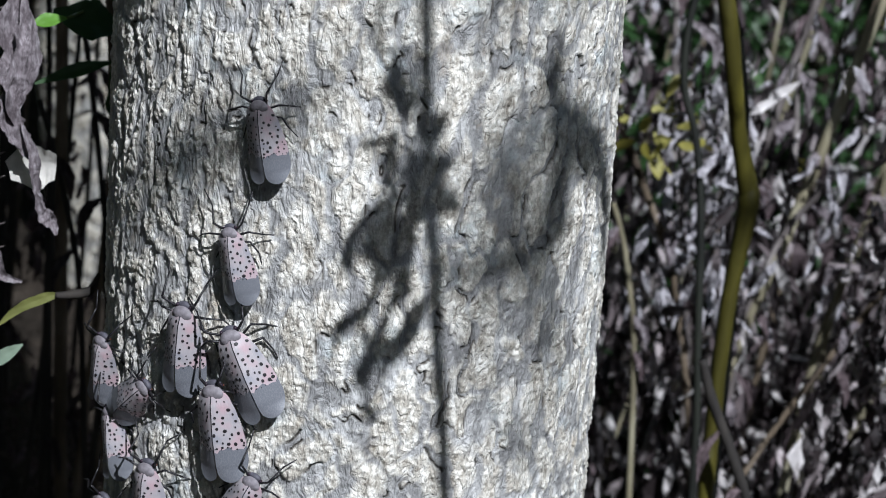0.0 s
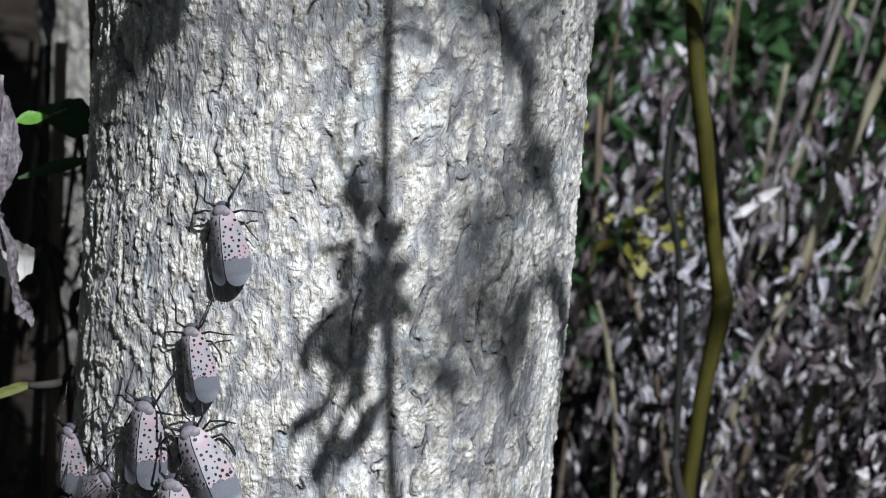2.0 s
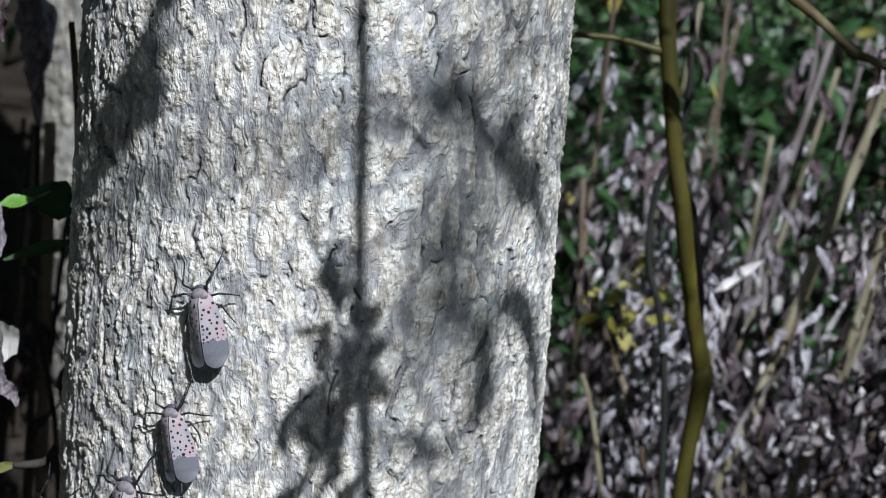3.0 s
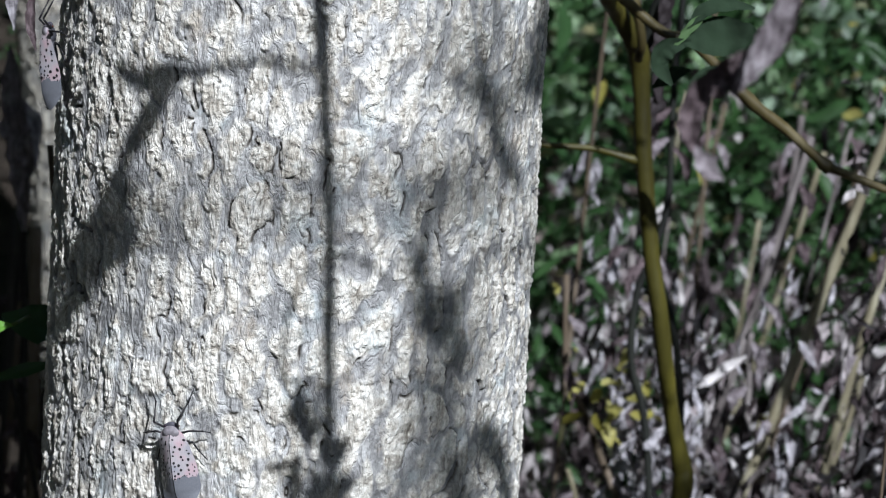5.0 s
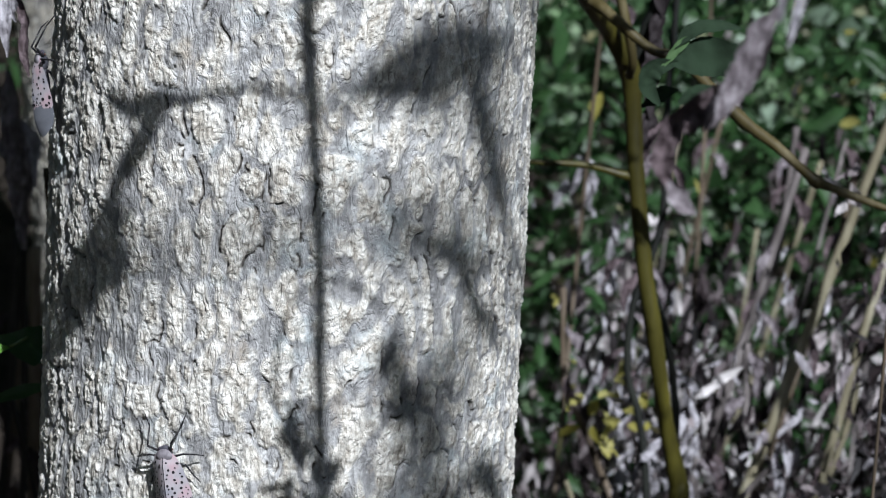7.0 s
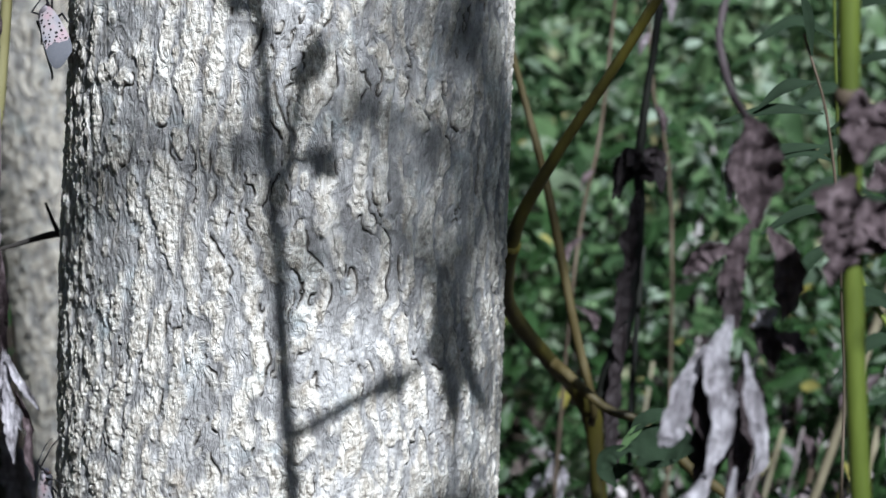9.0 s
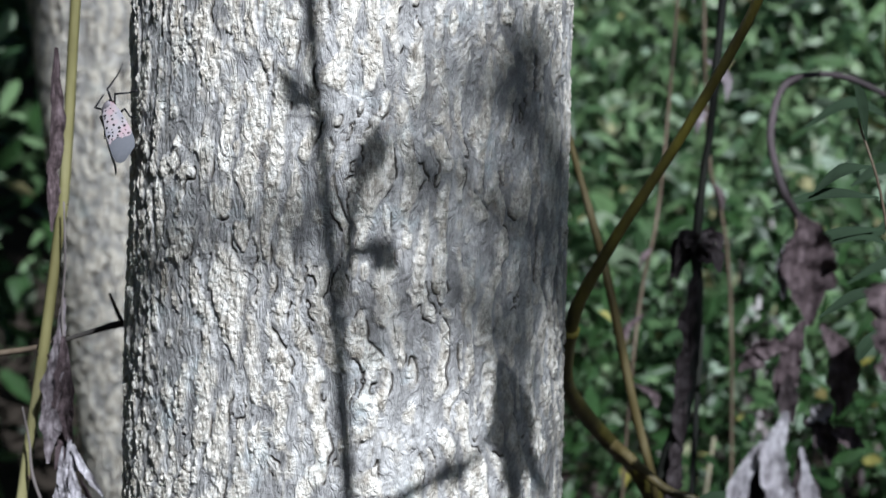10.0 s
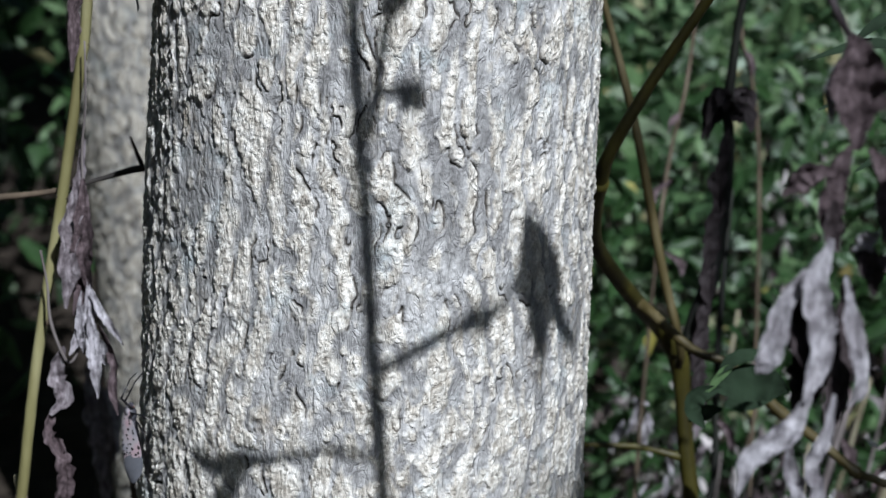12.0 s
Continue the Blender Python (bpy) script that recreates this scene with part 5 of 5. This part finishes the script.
leaf_cloud("leaf_litter", 7000, litter, (0.012, 0.035), PALE_LITTER, "fallen dry leaves strewn over the ground", "leaf litter", 4, 0.9, 0.0, 0.5, ragged=0.5)
leaf_cloud("dead_weeds", 12000, strands(0.05, 0.42, 0.32, 0.7, -0.6, -0.22, 90), (0.008, 0.03), DRY_LEAF, "withered purplish-grey weeds with drooping dry leaves", "dead weeds", 5, 0.5, 1.25, 0.24, ragged=0.6)
leaf_cloud("dead_weeds", 2200, strands(0.1, 0.55, 0.6, 1.2, -0.55, -0.05, 40), (0.008, 0.03), DRY_LEAF, "taller withered weeds with hanging dry leaves", "dead weeds", 6, 0.5, 1.2, 0.28, ragged=0.6)
leaf_cloud("dead_weeds", 1000, strands(0.20, 0.34, 0.22, 0.4, -0.4, -0.06, 14), (0.006, 0.016), DRY_LEAF, "withered weeds beside the green stem", "dead weeds", 7, 0.9, 1.1, 0.4, ragged=0.8)
leaf_cloud("dead_weeds", 1500, strands(-0.36, -0.1, 0.22, 0.6, -0.62, -0.16, 34), (0.008, 0.02), PURPLE_DRY, "dark withered weeds in the shade beside the trunk", "dead weeds", 10, 0.9, 1.2, 0.3, ragged=0.7)
leaf_cloud("dead_weeds", 650, strands(0.13, 0.36, 0.28, 0.42, -0.36, -0.16, 13), (0.006, 0.02), GREY_DRY, "pale grey dry leaves clinging to withered stems", "dead weeds", 11, 0.5, 1.25, 0.26, ragged=0.6)
leaf_cloud("fallen_yellow_leaves", 34, lambda r, n: np.stack([r.normal(0.130, 0.011, n), r.normal(0.34, 0.02, n), r.normal(-0.272, 0.009, n)], -1), (0.006, 0.012), YELLOW_LEAF, "yellow leaves caught in the dead weeds", "leaves", 8, 0.6, 0.2, 0.5)
leaf_cloud("fallen_yellow_leaves", 30, lambda r, n: np.stack([r.uniform(0.1, 0.4, n), r.uniform(0.4, 1.0, n), r.uniform(-0.35, -0.1, n)], -1), (0.01, 0.018), YELLOW_LEAF, "scattered yellow leaves caught in the weeds", "leaves", 9, 0.6, 0.2, 0.5)

# ---- unseen foliage added overhead and behind the camera to shade the place ----
def crown_place(cx, cy, cz, rx, ry, rz):
    def place(rng, n):
        p = rng.normal(0, 1, (n, 3))
        p /= np.linalg.norm(p, axis=1, keepdims=True)
        p *= rng.random((n, 1)) ** 0.4
        return p * (rx, ry, rz) + (cx, cy, cz)
    return place


# two clumps out of view, placed to shade the background left of the trunk
shading_crown = leaf_cloud("unseen_crown", 6000, crown_place(-0.17, -0.1, 1.42, 0.3, 0.75, 0.26), (0.05, 0.1), GREEN_LEAF, "", "", 51, parent=near_trunk)
shading_crown_b = leaf_cloud("unseen_crown", 4500, crown_place(0.13, 0.5, 1.68, 0.3, 0.5, 0.22), (0.05, 0.1), GREEN_LEAF, "", "", 55, parent=near_trunk)
shading_crown_b.parent = None
near_limbs = [stem("limb", [(0, 0, 1.1, 0.03), (-0.05 + dx * 0.5, dy * 0.5, 1.3, 0.018), (-0.05 + dx, dy, 1.5, 0.008)], BARK_PLAIN, None, 5, 8) for dx, dy in ((0.1, -0.5), (-0.15, -0.3), (-0.1, 0.4), (0.12, 0.3))]
shading_crown.parent = None
tree("tree", "grey-barked tree with ridged, sunlit trunk", pose(0, 0, 0), [near_trunk, shading_crown, shading_crown_b, *near_limbs])
far_crown = leaf_cloud("unseen_crown", 2500, crown_place(0, 0, 1.9, 0.5, 0.5, 0.35), (0.06, 0.11), GREEN_LEAF, "", "", 53, parent=far_trunk)
far_crown.parent = None
tree("tree", "second pale-trunked tree standing close behind", pose(-0.205, 0.85, 0.06, 0, -6.5, 0), [far_trunk, far_crown])
leaf_cloud("shrub", 5000, crown_place(-1.3, 1.6, 0.5, 0.7, 1.2, 0.9), (0.05, 0.1), GREEN_LEAF, "dense dark shrub beyond the shaded side", "shrub", 52)


def woods(rng, n):
    """Foliage added all round to block skylight and deepen shadows, open towards the sun."""
    d = rng.normal(0, 1, (n * 2, 3))
    d /= np.linalg.norm(d, axis=1, keepdims=True)
    d[:, 2] = np.abs(d[:, 2]) * 1.1 - 0.12
    d /= np.linalg.norm(d, axis=1, keepdims=True)
    s = np.array(SUN_DIR)
    d = d[(d @ s < math.cos(radians(29)))][:n]
    r = np.where(d[:, 1] > 0.1, 7.5, 3.2) * rng.uniform(0.9, 1.5, len(d))
    return d * r[:, None] + (0.2, 0.2, -0.2)


# added shell of leaves that keeps the sky from filling the shadows
leaf_cloud("sky_screen_foliage", 20000, woods, (0.16, 0.34), GREEN_LEAF, "foliage added all round to screen off skylight", "woods", 54, 0.4, 0.4, 0.5)


def sway_spray(name, label, leaves, twigs):
    """A leafy spray that the wind moves; leaves as centre x, z, length, width, angle, in its own plane."""
    ob = thing(name, label, "branch", "swaying branches above the camera")
    for k, pts in enumerate(twigs):
        stem("twig", [(x, 0, z, 0.0013) for x, z in pts], BROWN_STEM, ob, 5, 6)
    for k, (x, z, ln, w, a) in enumerate(leaves):
        c, s = math.cos(radians(a)), math.sin(radians(a))
        blade("leaf", [(x - c * ln / 2, 0, z - s * ln / 2), (x, -0.003, z), (x + c * ln / 2, 0.002, z + s * ln / 2)], lens(w, 3), GREEN_LEAF, ob, 0.15, 0.06, 300 + k, (0.2, -1, 0.7))
    return ob


# near leaf that swings across the upper right of the trunk
big_leaf = sway_spray("swaying_leaf", "broad leaf hanging from a twig in the sun", [(0.0, 0.0, 0.085, 0.0085, 34), (0.022, -0.012, 0.05, 0.006, -62)], [[(-0.045, -0.03), (-0.02, -0.014), (0.0, 0.0)]])
spray_a = sway_spray("leafy_branch", "leafy twig moving in the wind", [(0.0, 0.0, 0.022, 0.0068, 30), (-0.006, 0.010, 0.02, 0.0045, 75), (0.010, -0.004, 0.018, 0.004, -50)], [[(0.05, 0.06), (0.022, 0.03), (0.0, 0.0)]])
spray_e = sway_spray("leafy_branch", "slim-leaved twig moving in the wind", [(0.0, 0.0, 0.034, 0.0034, -52), (0.008, -0.004, 0.026, 0.0036, -20), (-0.008, 0.002, 0.024, 0.003, 20)], [[(0.05, 0.05), (0.02, 0.024), (0.0, 0.0)]])
spray_b = sway_spray("leafy_branch", "leafy branch moving in the wind", [(-0.06, 0.01, 0.06, 0.0062, -8), (-0.015, 0.0, 0.05, 0.0068, 6), (0.03, 0.018, 0.05, 0.0066, 15), (0.06, 0.03, 0.05, 0.009, 10), (0.005, -0.026, 0.05, 0.006, 4), (0.05, -0.02, 0.045, 0.007, -12), (0.08, 0.03, 0.05, 0.015, 30), (0.095, 0.06, 0.05, 0.015, 60), (0.075, 0.055, 0.05, 0.014, 70), (0.06, 0.075, 0.05, 0.014, 50), (0.09, 0.02, 0.04, 0.012, 80), (0.09, -0.02, 0.05, 0.008, 85), (0.064, 0.0, 0.035, 0.0085, 60), (0.070, -0.026, 0.03, 0.0055, 105), (0.072, -0.054, 0.03, 0.004, 65), (0.046, 0.020, 0.03, 0.006, 130), (0.056, 0.004, 0.034, 0.006, 60), (0.046, -0.010, 0.024, 0.006, 30), (0.018, 0.026, 0.03, 0.006, 20), (0.036, 0.054, 0.05, 0.007, 20), (0.054, 0.056, 0.04, 0.010, 60), (0.030, -0.004, 0.03, 0.005, 10)], [[(0.12, 0.06), (0.05, 0.02), (-0.06, 0.008)], [(0.05, 0.02), (0.03, -0.024)]])
spray_c = sway_spray("leafy_branch", "leafy branch moving gently in the wind", [(-0.03, 0.0, 0.045, 0.0042, -6), (0.01, 0.004, 0.045, 0.0048, 8), (0.05, 0.02, 0.045, 0.0065, 16)], [[(0.1, 0.04), (0.03, 0.01), (-0.04, 0.0)]])

spray_g = sway_spray("leafy_branch", "small leafy twig lifted by the wind", [(0.0, 0.0, 0.04, 0.0058, 10), (-0.014, 0.006, 0.03, 0.004, 40)], [[(0.07, 0.07), (0.03, 0.026), (0.0, 0.0)]])
spray_h = sway_spray("leafy_branch", "broad-leaved twig drifting into the sun", [(0.0, 0.0, 0.06, 0.008, 70), (0.012, -0.03, 0.05, 0.007, 30), (-0.012, -0.012, 0.05, 0.006, 100)], [[(0.07, 0.03), (0.03, 0.012), (0.0, -0.01)]])
spray_d = sway_spray("leafy_branch", "thin-leaved branch moving gently in the wind", [(0.0, 0.07, 0.03, 0.0059, 60), (0.012, 0.045, 0.03, 0.0059, 20), (-0.008, 0.02, 0.028, 0.0061, 80), (0.014, 0.0, 0.032, 0.0066, 100), (-0.006, -0.025, 0.032, 0.0071, 30), (0.012, -0.045, 0.03, 0.0079, 70), (-0.012, -0.055, 0.026, 0.0071, 10), (0.002, -0.012, 0.03, 0.0048, 140), (0.02, 0.085, 0.03, 0.0059, 130), (0.0, -0.042, 0.03, 0.0078, 45), (0.018, -0.062, 0.03, 0.0078, 100), (-0.008, -0.078, 0.03, 0.005, 60), (0.01, -0.094, 0.03, 0.005, 20)], [[(0.06, 0.12), (0.02, 0.06), (0.0, -0.06)]])

# out of view, added only to hold the shadow-casting sprays
sapling = thing("sapling", "unseen slender sapling added to carry the swaying branches", "tree")
stem("trunk", [(0.62, -0.95, -0.66, 0.016), (0.62, -0.95, 0.2, 0.014), (0.60, -0.93, 0.8, 0.011), (0.64, -1.2, 1.5, 0.007)], BARK_PLAIN, sapling, 6, 10)
for hx, hy, hz in ((0.72, -1.6, 1.64), (0.68, -1.6, 1.47), (0.70, -1.6, 1.54), (0.52, -1.2, 1.06), (0.44, -0.91, 0.67), (0.32, -0.6, 0.48), (0.22, -0.38, 0.30)):
    stem("limb", [(0.605, -0.935, hz - 0.2, 0.006), ((hx + 0.605) / 2, (hy - 0.93) / 2, hz - 0.06, 0.004), (hx, hy, hz, 0.002)], BARK_PLAIN, sapling, 5, 7)


def motions():
    # the wind swings these; each row is seconds, x, y, z and the turn in the plane
    def swing(ob, rows):
        walk(ob, [(t, pose(x, y, z, 0, r, 0)) for t, x, y, z, r in rows])

    walk(hook, [(t, pose(HX + 0.102, -0.6, HZ + 0.265, 0, r, 0)) for t, r in ((0.0, 3), (0.5, 1), (1.0, 4), (1.3, 10), (1.6, 18), (1.9, 12), (2.2, 2), (2.7, -2), (4.3, 2), (5.0, 0), (5.5, -6), (6.0, -2), (6.7, 3), (8.3, 0), (10.0, 3), (12.0, 0))])
    swing(spray_d, [(0.0, 0.634, -1.6, 1.385, 0), (0.5, 0.634, -1.6, 1.38, 3), (1.0, 0.642, -1.6, 1.385, 0), (1.5, 0.638, -1.6, 1.395, -4), (2.0, 0.638, -1.6, 1.40, 0), (2.7, 0.634, -1.6, 1.42, 3), (4.3, 0.634, -1.6, 1.425, 0), (5.0, 0.64, -1.6, 1.42, -3), (5.5, 0.635, -1.6, 1.43, 0), (6.0, 0.632, -1.6, 1.42, 4), (6.7, 0.638, -1.6, 1.415, 0), (8.3, 0.64, -1.6, 1.42, 2), (10.0, 0.645, -1.6, 1.41, 0), (12.0, 0.65, -1.6, 1.40, 0)])
    swing(big_leaf, [(0.0, 0.3278, -0.7, 0.6196, -20), (2.7, 0.3328, -0.7, 0.6246, -24), (4.3, 0.3378, -0.7, 0.6296, -30), (5.5, 0.3348, -0.7, 0.6376, -30), (6.0, 0.3008, -0.7, 0.6096, -5), (6.5, 0.2908, -0.7, 0.6016, -4), (8.3, 0.2928, -0.7, 0.5876, -6), (8.6, 0.2928, -0.7, 0.5876, -6), (9.2, 0.3128, -0.7, 0.5946, -10), (10.0, 0.3378, -0.7, 0.6196, -30), (12.0, 0.3428, -0.7, 0.6246, -34)])
    swing(spray_a, [(0.0, 0.268, -0.6, 0.388, 0), (0.5, 0.262, -0.6, 0.392, 4), (1.0, 0.265, -0.6, 0.386, -3), (1.5, 0.262, -0.6, 0.390, 6), (2.0, 0.272, -0.6, 0.412, 0), (2.5, 0.282, -0.6, 0.432, -4), (2.7, 0.281, -0.6, 0.434, -4), (4.3, 0.244, -0.6, 0.433, -3), (4.5, 0.243, -0.6, 0.431, 0), (5.0, 0.2516, -0.6, 0.420, 4), (5.5, 0.250, -0.6, 0.410, 0), (6.0, 0.240, -0.6, 0.3975, 5), (6.5, 0.244, -0.6, 0.3965, 0), (8.3, 0.25, -0.6, 0.40, -3), (10.0, 0.255, -0.6, 0.396, 2), (12.0, 0.25, -0.6, 0.40, 0)])
    swing(spray_e, [(0.0, 0.262, -0.6, 0.446, 0), (1.0, 0.260, -0.6, 0.448, 3), (2.0, 0.254, -0.6, 0.438, 0), (2.7, 0.251, -0.6, 0.434, -3), (4.3, 0.275, -0.6, 0.491, -6), (4.5, 0.275, -0.6, 0.492, -6), (5.0, 0.271, -0.6, 0.486, 0), (5.5, 0.263, -0.6, 0.471, 8), (6.0, 0.263, -0.6, 0.4506, 12), (6.5, 0.269, -0.6, 0.443, 8), (8.3, 0.268, -0.6, 0.446, 0), (10.0, 0.272, -0.6, 0.444, 4), (12.0, 0.268, -0.6, 0.446, 0)])
    swing(spray_g, [(0.0, 0.4046, -1.2, 0.964, 0), (0.5, 0.4045, -1.2, 0.966, 3), (1.0, 0.4133, -1.2, 0.992, 8), (1.5, 0.4172, -1.2, 1.03, 12), (2.7, 0.43, -1.2, 1.12, 20), (4.3, 0.44, -1.2, 1.17, 22), (12.0, 0.45, -1.2, 1.45, 25)])
    swing(spray_h, [(0.0, 0.46, -0.9, 0.70, 0), (2.7, 0.462, -0.9, 0.705, 4), (4.3, 0.46, -0.9, 0.70, 0), (6.7, 0.458, -0.9, 0.698, 3), (8.3, 0.45, -0.9, 0.695, 0), (9.0, 0.43, -0.9, 0.68, 0), (9.6, 0.40, -0.9, 0.665, -4), (10.4, 0.345, -0.9, 0.635, -8), (11.0, 0.338, -0.9, 0.63, -10), (11.5, 0.325, -0.9, 0.622, -10), (12.0, 0.375, -0.9, 0.65, -4)])
    swing(spray_b, [(0.0, 0.604, -1.6, 1.599, 0), (2.7, 0.599, -1.6, 1.594, 2), (4.3, 0.604, -1.6, 1.599, 0), (6.7, 0.599, -1.6, 1.589, 3), (8.3, 0.594, -1.6, 1.559, 4), (8.6, 0.596, -1.6, 1.567, 3), (9.0, 0.595, -1.6, 1.581, 1), (9.5, 0.594, -1.6, 1.586, 0), (10.0, 0.595, -1.6, 1.589, 0), (10.3, 0.597, -1.6, 1.604, -2), (10.6, 0.601, -1.6, 1.627, -4), (11.0, 0.614, -1.6, 1.654, -6), (11.5, 0.619, -1.6, 1.674, -8), (12.0, 0.619, -1.6, 1.684, -8)])
    swing(spray_c, [(0.0, 0.579, -1.6, 1.434, 0), (1.0, 0.581, -1.6, 1.437, 2), (2.0, 0.577, -1.6, 1.421, -1), (2.7, 0.575, -1.6, 1.409, 0), (4.3, 0.581, -1.6, 1.423, 2), (5.0, 0.587, -1.6, 1.434, 0), (5.5, 0.585, -1.6, 1.441, -2), (6.5, 0.579, -1.6, 1.429, 1), (8.3, 0.583, -1.6, 1.434, 0), (10.0, 0.579, -1.6, 1.429, 2), (12.0, 0.581, -1.6, 1.434, 0)])


motions()
